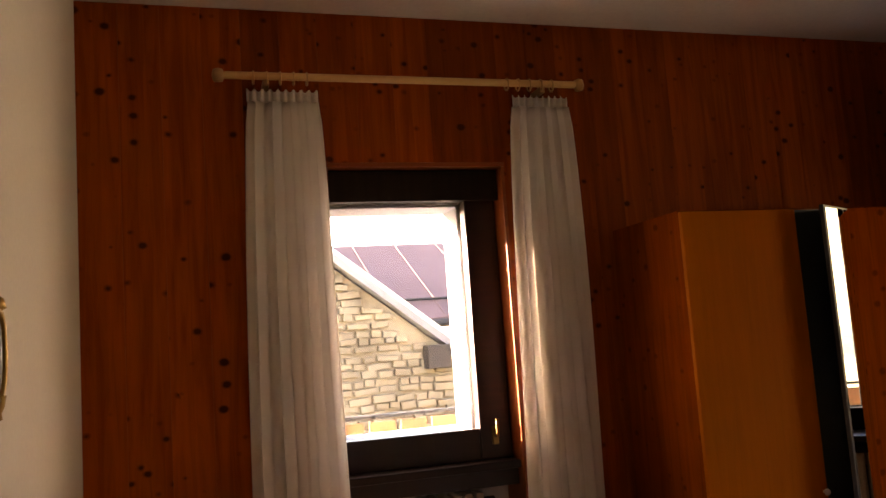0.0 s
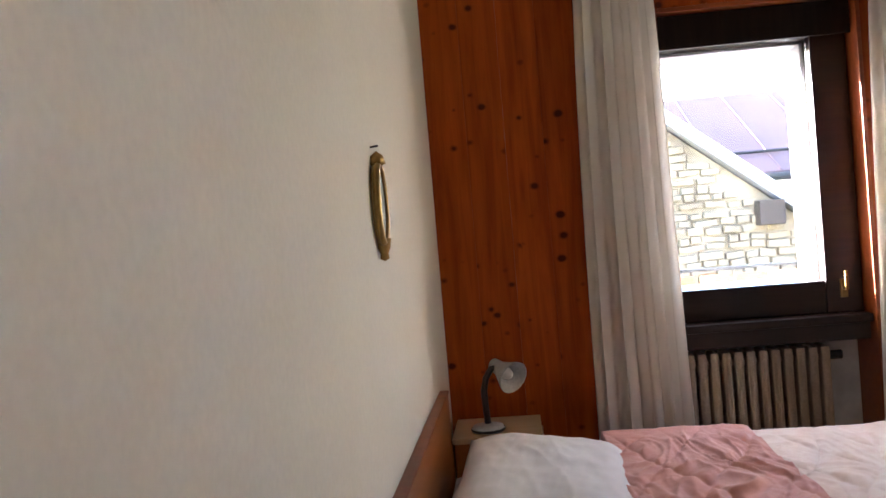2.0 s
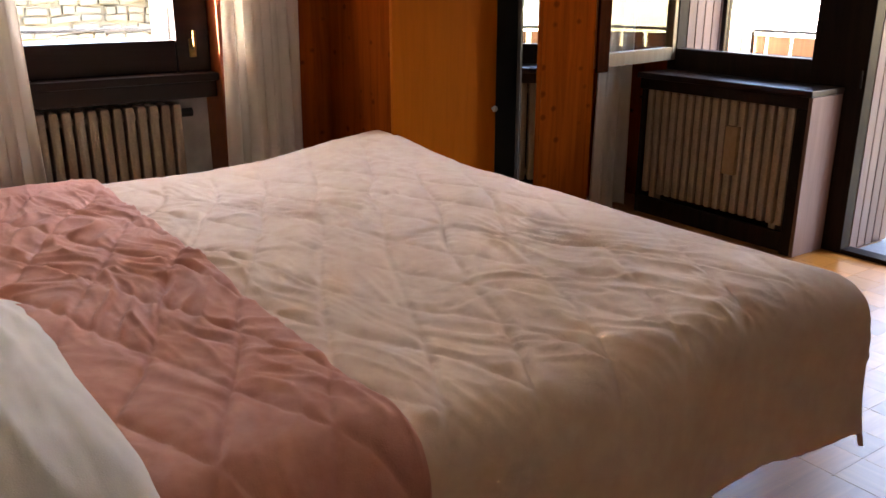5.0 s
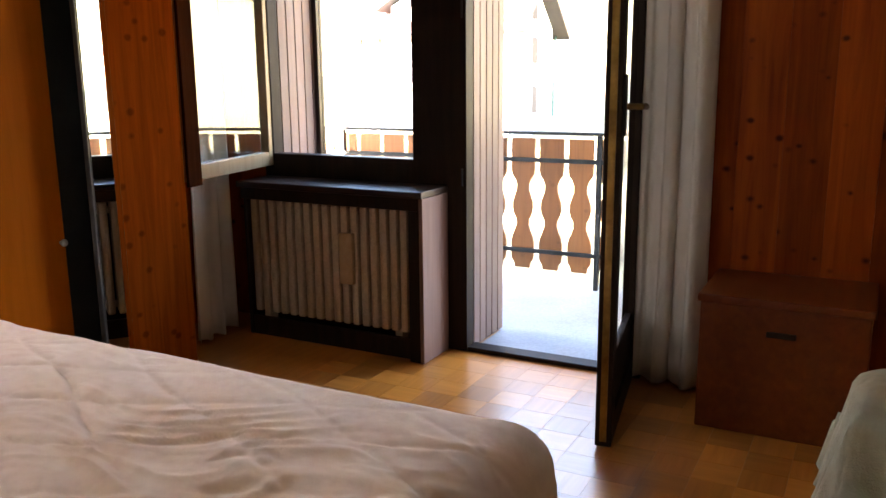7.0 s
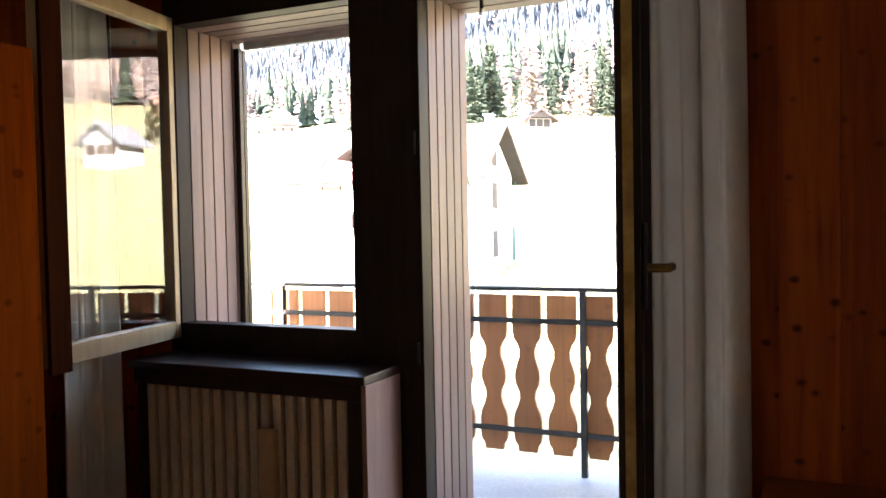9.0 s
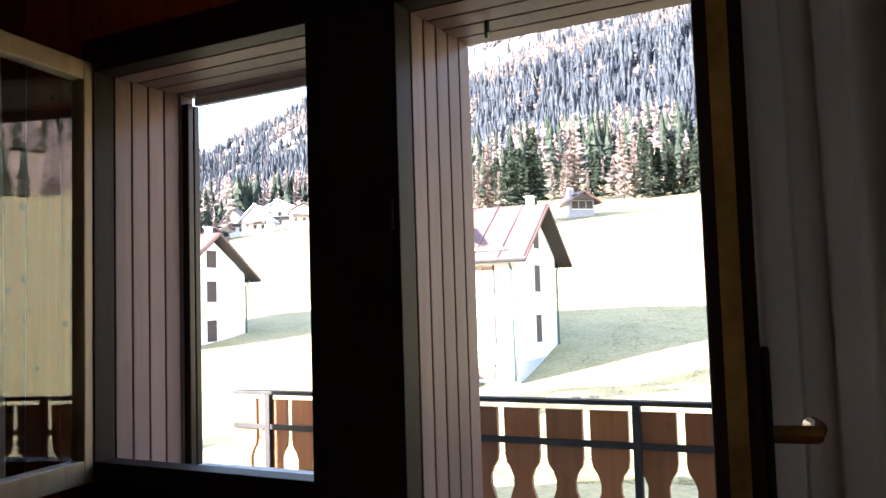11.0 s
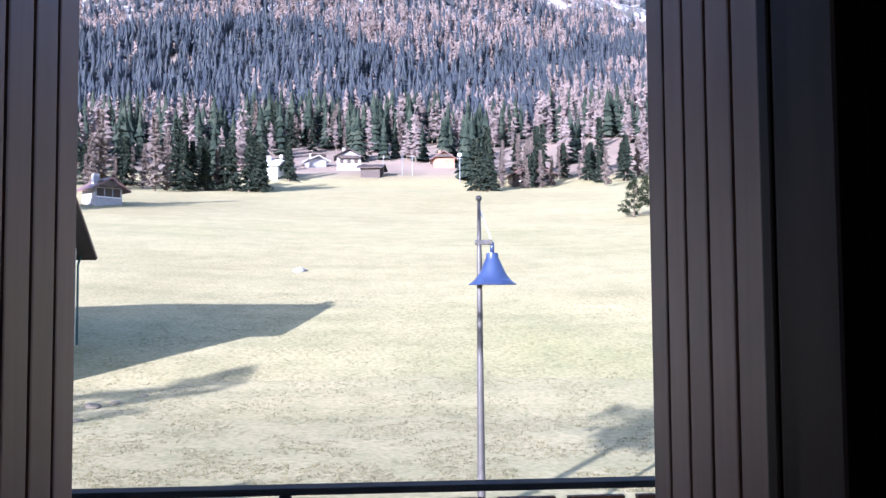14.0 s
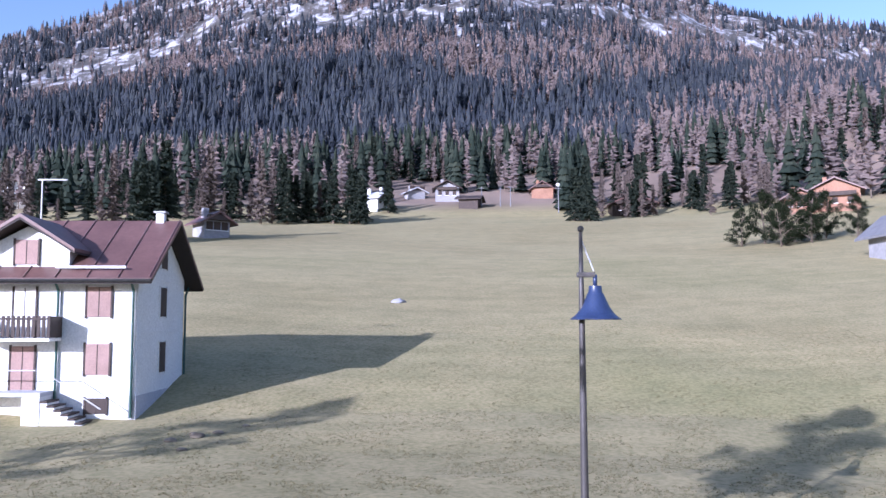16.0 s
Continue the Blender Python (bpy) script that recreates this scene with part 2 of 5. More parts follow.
def ground_mat():
    m, n, l, b = mat_base("meadow_and_mountain", 0.95)
    v = coords(n, l)
    big, mid, fine = noise_node(n, l, v, 0.035, 6), noise_node(n, l, v, 0.5, 5), noise_node(n, l, v, 5.0, 5)
    straw = ramp_node(n, l, big, [(0.3, (0.27, 0.225, 0.115)), (0.52, (0.33, 0.28, 0.155)), (0.75, (0.24, 0.22, 0.105))])
    blot = ramp_node(n, l, mid, [(0.3, (0.86, 0.88, 0.82)), (0.6, (1.04, 1.03, 1.0))])
    straw = mix_node(n, l, 1.0, straw, blot, "MULTIPLY")
    streak = noise_node(n, l, coords(n, l, (1.0, 0.10, 1.0), (0, 0, 0.12)), 0.5, 5, 0.6)
    straw = mix_node(n, l, 1.0, straw, ramp_node(n, l, streak, [(0.36, (0.91, 0.92, 0.89)), (0.62, (1.05, 1.04, 1.03))]), "MULTIPLY")
    tuft = ramp_node(n, l, fine, [(0.32, (0.72, 0.76, 0.64)), (0.62, (1.10, 1.08, 1.06))])
    straw = mix_node(n, l, 1.0, straw, tuft, "MULTIPLY")
    # bare rock and scree high up and on steep ground
    sep = n.new("ShaderNodeSeparateXYZ")
    l.new(n.new("ShaderNodeNewGeometry").outputs["Position"], sep.inputs[0])
    hi = n.new("ShaderNodeMapRange")
    hi.inputs[1].default_value, hi.inputs[2].default_value = 150, 240
    l.new(sep.outputs[2], hi.inputs[0])
    rockn = noise_node(n, l, coords(n, l, (1, 1, 0.16)), 0.06, 9, 0.72)
    rock = ramp_node(n, l, rockn, [(0.42, (0.05, 0.048, 0.045)), (0.50, (0.10, 0.095, 0.09)), (0.55, (0.28, 0.285, 0.31)), (0.66, (0.50, 0.51, 0.55))])
    low = n.new("ShaderNodeMapRange")
    low.inputs[1].default_value, low.inputs[2].default_value = 29, 34
    l.new(sep.outputs[2], low.inputs[0])
    litter = ramp_node(n, l, big, [(0.35, (0.17, 0.125, 0.095)), (0.65, (0.25, 0.185, 0.14))])
    straw = mix_node(n, l, low.outputs[0], straw, litter)
    l.new(mix_node(n, l, hi.outputs[0], straw, rock), b.inputs["Base Color"])
    bump_node(n, l, b, fine, 0.25, 0.05)
    return m


M_GROUND = ground_mat()

M_VERGE = two_scale("weathered_verge", (0.15, 0.15, 0.165), (0.21, 0.21, 0.225), 14, 1, 0.7, 0.1)
M_GRASS = islands("dry_grass_blades", [(0.0, (0.20, 0.172, 0.095)), (0.5, (0.26, 0.225, 0.125)), (0.8, (0.22, 0.21, 0.105)), (1.0, (0.30, 0.26, 0.155))], 0.95, 2.0)
# far spruce and larch: distance haze mixed into the base colours, paler and bluer
M_NEEDLE_FAR = islands("mountain_spruce_hazed", [(0.0, (0.062, 0.074, 0.096)), (0.5, (0.080, 0.095, 0.116)), (1.0, (0.106, 0.119, 0.128))], 0.95, 0.05)
M_LARCH_FAR = islands("mountain_larch_hazed", [(0.0, (0.21, 0.172, 0.162)), (0.6, (0.285, 0.225, 0.207)), (1.0, (0.245, 0.215, 0.206))], 0.95, 0.05)
M_FAR_WALL = two_scale("weathered_far_wall", (0.26, 0.26, 0.28), (0.36, 0.35, 0.36), 3, 0.4, 0.9, 0)


def soften(m, share, tint):
    """Lets some light through thin needles and twigs."""
    n, l = m.node_tree.nodes, m.node_tree.links
    t = n.new("ShaderNodeBsdfTranslucent")
    t.inputs[0].default_value = (*tint, 1)
    x = n.new("ShaderNodeMixShader")
    x.inputs[0].default_value = share
    l.new(n["Principled BSDF"].outputs[0], x.inputs[1])
    l.new(t.outputs[0], x.inputs[2])
    l.new(x.outputs[0], n["Material Output"].inputs[0])


# strong translucency flattens the far trees, as haze would
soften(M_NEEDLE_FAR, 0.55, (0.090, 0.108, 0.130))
for m in (M_NEEDLE_FAR, M_LARCH_FAR, M_NEEDLE, M_LARCH, M_BUSH, M_GRASS):
    m.node_tree.nodes["Principled BSDF"].inputs["Specular IOR Level"].default_value = 0.1
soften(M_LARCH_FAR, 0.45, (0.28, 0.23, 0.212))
soften(M_GRASS, 0.45, (0.30, 0.26, 0.14))
soften(M_NEEDLE, 0.3, (0.04, 0.055, 0.04))
soften(M_BUSH, 0.3, (0.03, 0.042, 0.018))

# ---- helpers for shapes ----
def bm_box(x0, x1, y0, y1, z0, z1, bevel=0.0, bm=None):
    """A box, its edges bevelled, added to bm."""
    bm = bm or bmesh.new()
    made = bmesh.ops.create_cube(bm, size=1.0, matrix=Matrix.LocRotScale(((x0 + x1) / 2, (y0 + y1) / 2, (z0 + z1) / 2), None, (x1 - x0, y1 - y0, z1 - z0)))
    if bevel:
        edges = list({e for v in made["verts"] for e in v.link_edges})
        bmesh.ops.bevel(bm, geom=edges, offset=bevel, segments=2, affect="EDGES", profile=0.6)
    return bm


def bm_tube(points, radius, sides=10, bm=None, caps=True):
    """A tube along points; radius is a number or one for each point."""
    bm = bm or bmesh.new()
    pts = [Vector(p) for p in points]
    rad = radius if isinstance(radius, (list, tuple)) else [radius] * len(pts)
    rings, side = [], None
    for i, p in enumerate(pts):
        way = (pts[min(i + 1, len(pts) - 1)] - pts[max(i - 1, 0)]).normalized()
        ref = Vector((0, 0, 1)) if abs(way.z) < 0.9 else Vector((1, 0, 0))
        side = way.cross(ref).normalized() if side is None else (side - way * side.dot(way)).normalized()
        up = way.cross(side)
        rings.append([bm.verts.new(p + (side * math.cos(a) + up * math.sin(a)) * rad[i]) for a in [2 * math.pi * k / sides for k in range(sides)]])
    for a, b in zip(rings, rings[1:]):
        for k in range(sides):
            bm.faces.new((a[k], a[(k + 1) % sides], b[(k + 1) % sides], b[k]))
    if caps:
        bm.faces.new(rings[0][::-1])
        bm.faces.new(rings[-1])
    return bm


def bm_lathe(profile, sides=24, bm=None, shift=(0, 0, 0)):
    """A turned body from (radius, z) pairs."""
    bm = bm or bmesh.new()
    rings = [[bm.verts.new((shift[0] + r * math.cos(2 * math.pi * k / sides), shift[1] + r * math.sin(2 * math.pi * k / sides), shift[2] + z)) for k in range(sides)] for r, z in profile]
    for a, b in zip(rings, rings[1:]):
        for k in range(sides):
            bm.faces.new((a[k], a[(k + 1) % sides], b[(k + 1) % sides], b[k]))
    return bm


def bm_prism(outline, axis, a0, a1, bm=None):
    """A closed outline of (u, v) pairs pushed out along an axis from a0 to a1."""
    bm = bm or bmesh.new()
    put = {"x": lambda u, v, a: (a, u, v), "y": lambda u, v, a: (u, a, v), "z": lambda u, v, a: (u, v, a)}[axis]
    lo, hi = [bm.verts.new(put(u, v, a0)) for u, v in outline], [bm.verts.new(put(u, v, a1)) for u, v in outline]
    k = len(outline)
    bm.faces.new(lo[::-1])
    bm.faces.new(hi)
    for i in range(k):
        bm.faces.new((lo[i], lo[(i + 1) % k], hi[(i + 1) % k], hi[i]))
    return bm


def bm_grid(nu, nv, place, bm=None):
    """A sheet of nu x nv quads; place(u, v) with u, v from 0 to 1."""
    bm = bm or bmesh.new()
    g = [[bm.verts.new(place(i / nu, j / nv)) for j in range(nv + 1)] for i in range(nu + 1)]
    for i in range(nu):
        for j in range(nv):
            bm.faces.new((g[i][j], g[i + 1][j], g[i + 1][j + 1], g[i][j + 1]))
    return bm


def mesh_of(name, bm, material, smooth=False):
    bmesh.ops.recalc_face_normals(bm, faces=bm.faces)
    me = bpy.data.meshes.new(name)
    bm.to_mesh(me)
    bm.free()
    me.materials.append(material)
    if smooth:
        me.polygons.foreach_set("use_smooth", [True] * len(me.polygons))
    return me


def part(name, bm, material, parent=None, label="", smooth=False, shift=None):
    ob = new(name, mesh_of(name, bm, material, smooth))
    if shift is not None:
        ob.location = shift
    ob.parent = parent
    return tagged(ob, label)


def structure(name, bm, material, label):
    return tagged(part(name, bm, material), label, kind="structure")


def thing(name, at, label, category, group="", turn=0.0):
    ob = new(name)
    ob.matrix_world = pose(*at, 0, 0, turn)
    return tagged(ob, label, category, group)


def thicken(ob, t, offset=0.0):
    s = ob.modifiers.new("thickness", "SOLIDIFY")
    s.thickness, s.offset = t, offset
    return ob


# ---- the room: numbers ----
XW, XE, XO = -1.903, 2.463, 2.84          # west wall, east wall inside and outside
YS, YN, YO = -0.30, 4.644, 5.02           # south wall, north wall inside and outside
ZC = 2.905                                # ceiling
W1 = (-0.93, -0.10, 2.235)                # north window niche: x from, x to, head
G1 = (-0.90, -0.272, 1.040, 2.075)        # north window's clear opening
W2 = (3.388, 4.226, 0.922, 2.150)         # east window: y from, y to, sill, head
DR = (2.331, 3.103, 2.150)                # balcony door: y from, y to, head
PL = 0.02                                 # plank thickness

# ---- walls, floor, ceiling ----
structure("wall_west", bm_box(XW - 0.2, XW, YS - 0.2, YO, -0.2, ZC + 0.2), M_PLASTER, "cream plastered wall behind the bed")
structure("wall_south", bm_box(XW, XO, YS - 0.2, YS, -0.2, ZC + 0.2), M_PLASTER, "plain plastered wall closing the room")
structure("ceiling", bm_box(XW, XE + PL, YS, YN + PL, ZC, ZC + 0.2), M_CEILING, "plain off-white painted ceiling")
structure("floor", bm_box(XW, XO - 0.02, YS, YO - 0.12, -0.2, -0.008), M_PARQUET, "screed under the parquet")

yi, yj = YN + PL, 4.86
b = bm_box(XW, W1[0], yi, yj, -0.2, ZC + 0.2)
bm_box(W1[1], XO, yi, yj, -0.2, ZC + 0.2, 0, b)
bm_box(W1[0], W1[1], yi, yj, W1[2], ZC + 0.2, 0, b)
bm_box(XW, G1[0], yj, YO, -0.2, ZC + 0.2, 0, b)
bm_box(G1[1], XO, yj, YO, -0.2, ZC + 0.2, 0, b)
bm_box(G1[0], G1[1], yj, YO, G1[3], ZC + 0.2, 0, b)
bm_box(G1[0], G1[1], yj, YO, -0.2, G1[2] - 0.01, 0, b)
structure("wall_north", b, M_RENDER, "thick outer wall with the window niche")

xi = XE + PL
CL = 0.016                                # room for the cladding
b = bm_box(xi, XO, YS, DR[0] - CL, -0.2, ZC + 0.2)
bm_box(xi, XO, DR[1] + CL, W2[0] - CL, -0.2, ZC + 0.2, 0, b)
bm_box(xi, XO, W2[1] + CL, yi, -0.2, ZC + 0.2, 0, b)
bm_box(xi, XO, DR[0] - CL, DR[1] + CL, DR[2] + CL, ZC + 0.2, 0, b)
bm_box(xi, XO, W2[0] - CL, W2[1] + CL, W2[3] + CL, ZC + 0.2, 0, b)
bm_box(xi, XO, W2[0] - CL, W2[1] + CL, -0.2, 0.80, 0, b)
bm_box(xi, XO, DR[0] - CL, DR[1] + CL, -0.2, -0.073, 0, b)
structure("wall_east", b, M_RENDER, "thick outer wall with window and balcony door")

# niche lining of the north window: head, cheeks, back under the sill
b = bm_box(W1[0], W1[1], YN - 0.006, yj, W1[2] - 0.02, W1[2] - 0.001, 0.003)
bm_box(W1[1] - 0.018, W1[1] - 0.001, YN - 0.006, yj, 0, W1[2] - 0.021, 0.003, b)
bm_box(W1[0] + 0.001, W1[0] + 0.018, YN - 0.006, yj, 0, W1[2] - 0.021, 0.003, b)
structure("trim", b, M_PINE_CAP, "reddish pine lining of the window niche")
structure("trim", bm_box(W1[0], W1[1], 4.70, 4.718, W1[2] - 0.165, W1[2] - 0.022, 0.004), M_DARK, "dark pelmet board across the niche head")


# ---- windows and doors ----
def framed(name, w, h, rail, depth, material, parent, with_glass=True, gl="clear window glass"):
    """A sash in its own plane: x along the width from the hinge, z up, y through it."""
    fr = part(name, bm_box(0, rail, -depth / 2, depth / 2, 0, h, 0.005), material, parent)
    b = bm_box(w - rail, w, -depth / 2, depth / 2, 0, h, 0.005)
    part("stile", b, material, fr)
    part("rail", bm_box(rail, w - rail, -depth / 2, depth / 2, 0, rail * 1.15, 0.005), material, fr)
    part("rail", bm_box(rail, w - rail, -depth / 2, depth / 2, h - rail, h, 0.005), material, fr)
    if with_glass:
        g = part("pane", bm_box(rail - 0.004, w - rail + 0.004, -0.003, 0.003, rail * 1.15 - 0.004, h - rail + 0.004), M_GLASS, fr, gl)
        g.visible_shadow = False
    return fr


# north window: fixed casing, closed sash, sill board
win1 = tagged(new("window_1"), "dark-stained wooden window in the pine wall", "window", kind="structure")
y0, y1 = 4.755, 4.835
part("window_frame", bm_box(W1[0] + 0.02, G1[0] - 0.002, y0, y1, 0.90, W1[2] - 0.03, 0.004), M_DARK, win1)
part("window_frame", bm_box(G1[1] + 0.004, W1[1] - 0.02, y0, y1, 0.90, W1[2] - 0.03, 0.004), M_DARK_X, win1)
part("window_frame", bm_box(G1[0], G1[1], y0, y1, G1[3], W1[2] - 0.03, 0.004), M_DARK, win1)
part("window_frame", bm_box(G1[0], G1[1], y0, y1, 0.90, G1[2], 0.004), M_DARK_X, win1)
part("window_sill", bm_box(W1[0] + 0.02, W1[1] - 0.02, 4.66, 4.755, 0.865, 0.90, 0.006), M_DARK_X, win1)
part("apron", bm_box(W1[0] + 0.02, W1[1] - 0.02, 4.70, 4.72, 0.79, 0.865, 0.003), M_DARK_X, win1)
g = part("pane", bm_box(G1[0], G1[1], 4.79, 4.796, G1[2], G1[3]), M_GLASS, win1)
g.visible_shadow = False
hd = part("handle", bm_box(-0.215, -0.185, 4.742, 4.756, 0.965, 1.045, 0.004), M_BRASS, win1, "brass window handle")
part("lever", bm_tube([(-0.20, 4.745, 1.005), (-0.20, 4.715, 1.005), (-0.20, 4.712, 1.08)], 0.008, 8), M_BRASS, hd)
# outer white reveal of the north window
b = bm_box(G1[1] - 0.012, G1[1] + 0.003, 4.836, YO + 0.03, G1[2], G1[3], 0.002)
bm_box(G1[0], G1[1], 4.836, YO + 0.03, G1[3] - 0.012, G1[3] + 0.002, 0.002, b)
bm_box(G1[0], G1[1], 4.836, YO + 0.05, G1[2] - 0.03, G1[2] - 0.002, 0.002, b)
# slim left strip added outside to narrow the incoming sun
bm_box(G1[0] - 0.002, G1[0] + 0.020, YO + 0.002, YO + 0.06, G1[2], G1[3], 0.003, b)
structure("trim", b, M_FAR_WALL, "white outer reveal of the window")
# added wall, hidden from the room, keeps low sun off the wardrobe
structure("unseen_shade_wall", bm_box(-1.52, -1.40, YO + 0.001, YO + 0.545, -0.071, 3.0, 0.004), M_RENDER, "plain white wall added out of view to cut the sun")

# east window and door: one dark frame unit
win2 = tagged(new("window_2"), "open dark-stained window beside the balcony door", "window", kind="structure")
xa, xb = 2.405, 2.482
part("window_frame", bm_box(xa, xb, W2[1] - 0.001, W2[1] + 0.06, 0.80, W2[3] + 0.11, 0.004), M_DARK, win2)
part("window_frame", bm_box(xa, xb, W2[0] - 0.285, W2[0], 0.0, W2[3] + 0.11, 0.004), M_DARK, win2)
part("window_frame", bm_box(xa, xb, W2[0], W2[1] - 0.001, W2[3], W2[3] + 0.11, 0.004), M_DARK, win2)
part("window_frame", bm_box(xa, xb, W2[0], W2[1] - 0.001, 0.80, W2[2], 0.004), M_DARK, win2)
for z in (0.848, 1.606):
    part("hinge", bm_tube([(xa - 0.006, 3.122, z - 0.04), (xa - 0.006, 3.122, z + 0.04)], 0.006, 8), M_IRON, win2, "dark metal hinge")
part("window_sill", bm_box(2.485, XO + 0.04, W2[0], W2[1], 0.80, 0.836, 0.003), M_RENDER, win2)
sash = part("sash_pivot", bm_box(-0.03, 0.0, -0.03, 0.03, 0.02, 1.30, 0.004), M_DARK, win2)
sash.location = (2.425, 4.262, 0.86)
way = math.atan2(4.13 - 4.262, 1.655 - 2.425)
sash.rotation_euler = (0, 0, way)
framed("sash", 0.78, 1.32, 0.062, 0.055, M_SASH, sash)
part("sash_cover", bm_box(0.70, 0.80, 0.029, 0.045, -0.02, 1.33, 0.004), M_DARK_RED, sash, "dark reddish cover strip")

door = tagged(new("door_1"), "open dark-stained glazed balcony door", "door", kind="structure")
part("door_frame", bm_box(xa, xb, DR[0] - 0.07, DR[0], 0, DR[2] + 0.11, 0.004), M_DARK, door)
part("door_frame", bm_box(xa, xb, DR[0], DR[1], DR[2], DR[2] + 0.11, 0.004), M_DARK, door)
part("threshold", bm_box(2.41, 2.50, DR[0], DR[1], -0.002, 0.022, 0.004), M_DARK, door)
leaf = part("leaf_pivot", bm_box(-0.02, 0.0, -0.03, 0.03, 0.02, 2.12, 0.004), M_DARK, door)
leaf.location = (2.43, 2.322, 0.012)
way = math.atan2(2.200 - 2.322, 1.672 - 2.43)
leaf.rotation_euler = (0, 0, way)
lf = framed("leaf", 0.79, 2.125, 0.085, 0.058, M_DARK, leaf)
part("kickboard", bm_box(0.085, 0.705, -0.016, 0.016, 0.097, 0.30, 0.003), M_DARK, lf)
part("edge_strip", bm_box(0.79, 0.794, -0.012, 0.012, 0.02, 2.10), M_BRASS, lf, "brass lock edge")
hp = part("handle", bm_box(0.735, 0.765, 0.029, 0.040, 1.10, 1.30, 0.004), M_BLACK, lf, "dark door handle plate")
part("lever", bm_tube([(0.75, 0.038, 1.195), (0.75, 0.088, 1.195), (0.70, 0.094, 1.195), (0.63, 0.092, 1.19)], 0.011, 10), M_BRASS, hp, "brass lever")


# ---- grooved cladding of the east reveals ----
def cladding_jamb(parent, y, facing, z0, z1, x0=2.486, x1=XO, n=5):
    w = (x1 - x0) / n
    for i in range(n):
        t = 0.014
        ya, yb = (y, y + t) if facing < 0 else (y - t, y)
        part("cladding_board", bm_box(x0 + i * w + 0.003, x0 + (i + 1) * w - 0.003, ya, yb, z0, z1, 0.004), M_REVEAL, parent)


def cladding_head(parent, y0, y1, z, x0=2.486, x1=XO, n=4):
    w = (x1 - x0) / n
    for i in range(n):
        part("cladding_board", bm_box(x0 + i * w + 0.003, x0 + (i + 1) * w - 0.003, y0, y1, z, z + 0.014, 0.004), M_REVEAL, parent)


rev = tagged(new("reveal_cladding"), "greyish grooved boards lining window and door reveals", "cladding", kind="structure")
cladding_jamb(rev, W2[1], -1, 0.838, W2[3] + 0.014)
cladding_jamb(rev, W2[0], 1, 0.838, W2[3] + 0.014)
cladding_jamb(rev, DR[1], -1, 0.002, DR[2] + 0.014)
cladding_jamb(rev, DR[0], 1, 0.002, DR[2] + 0.014)
cladding_head(rev, W2[0], W2[1], W2[3])
cladding_head(rev, DR[0], DR[1], DR[2])
part("shutter_guide", bm_box(XO - 0.058, XO - 0.034, W2[1] - 0.030, W2[1] - 0.0005, 0.838, W2[3] - 0.03, 0.004), M_DARK_X, rev, "brown shutter guide")
part("shutter_guide", bm_box(XO - 0.02, XO + 0.005, W2[1] - 0.022, W2[1] - 0.0005, 0.838, W2[3] - 0.03, 0.004), M_DARK_X, rev, "brown shutter guide")
part("shutter_edge", bm_box(XO - 0.030, XO - 0.006, W2[0] + 0.001, W2[1] - 0.032, W2[3] - 0.034, W2[3] - 0.002, 0.004), M_RENDER, rev, "pale bottom edge of the rolled-up shutter")
part("latch_hook", bm_tube([(2.66, 2.96, DR[2] + 0.002), (2.66, 2.96, DR[2] - 0.03), (2.68, 2.97, DR[2] - 0.035)], 0.008, 6), M_BLACK, rev, "small dark hook")

# ---- radiators ----
def column_radiator(name, at, turn, length, z0, z1, cols, depth, label):
    """A cast radiator: each element a rounded double column. x along it."""
    r = thing(name, at, label, "radiator", "", turn)
    w = length / cols
    b = bm_box(-w * 0.38, w * 0.38, -depth / 2, depth / 2, z0, z1, min(w * 0.28, 0.016))
    me = mesh_of("element", b, M_RAD, False)
    for i in range(cols):
        e = new("element", me)
        e.parent = r
        e.location = ((i + 0.5) * w, 0, 0)
    part("header", bm_tube([(0, 0, z1 - 0.05), (length, 0, z1 - 0.05)], 0.018, 10), M_RAD, r)
    part("header", bm_tube([(0, 0, z0 + 0.05), (length, 0, z0 + 0.05)], 0.018, 10), M_RAD, r)
    part("foot", bm_box(0.05, 0.09, -0.03, 0.03, 0, z0 + 0.01, 0.004), M_RAD, r)
    part("foot", bm_box(length - 0.09, length - 0.05, -0.03, 0.03, 0, z0 + 0.01, 0.004), M_RAD, r)
    return r


rad = column_radiator("radiator", (-0.89, 4.775, 0), 0, 0.615, 0.10, 0.768, 12, 0.11, "beige cast column radiator in the window niche")
part("valve", bm_tube([(0.60, 0, 0.72), (0.67, 0, 0.72)], 0.02, 10), M_BLACK, rad, "dark radiator valve")
rad2 = column_radiator("radiator", (2.235, 4.225, 0), -90, 0.93, 0.125, 0.715, 17, 0.10, "beige column radiator under the east window")
part("heat_meter", bm_box(0.565, 0.640, -0.082, -0.051, 0.335, 0.585, 0.008), M_LIGHTWOOD, rad2, "beige heat cost meter")

shelf = thing("radiator_shelf", (2.3, 3.7, 0), "dark wooden shelf over the radiator, its lit side painted paler", "shelf")
part("top", bm_box(-0.165, 0.10, -0.505, 0.56, 0.775, 0.806, 0.006), M_DARK_X, shelf)
part("apron", bm_box(-0.145, -0.125, -0.48, 0.55, 0.715, 0.774, 0.003), M_DARK, shelf)
# door-side panel takes a paler wood that carries the light falling on it
part("side_panel", bm_box(-0.150, 0.10, -0.502, -0.482, 0.0, 0.774, 0.003), M_REVEAL, shelf, "side panel painted paler for the light on it")
part("side_panel", bm_box(-0.120, 0.10, 0.535, 0.555, 0.0, 0.774, 0.003), M_DARK, shelf)
part("back_panel", bm_box(0.088, 0.10, -0.48, 0.533, 0.0, 0.774, 0.002), M_DARK, shelf)
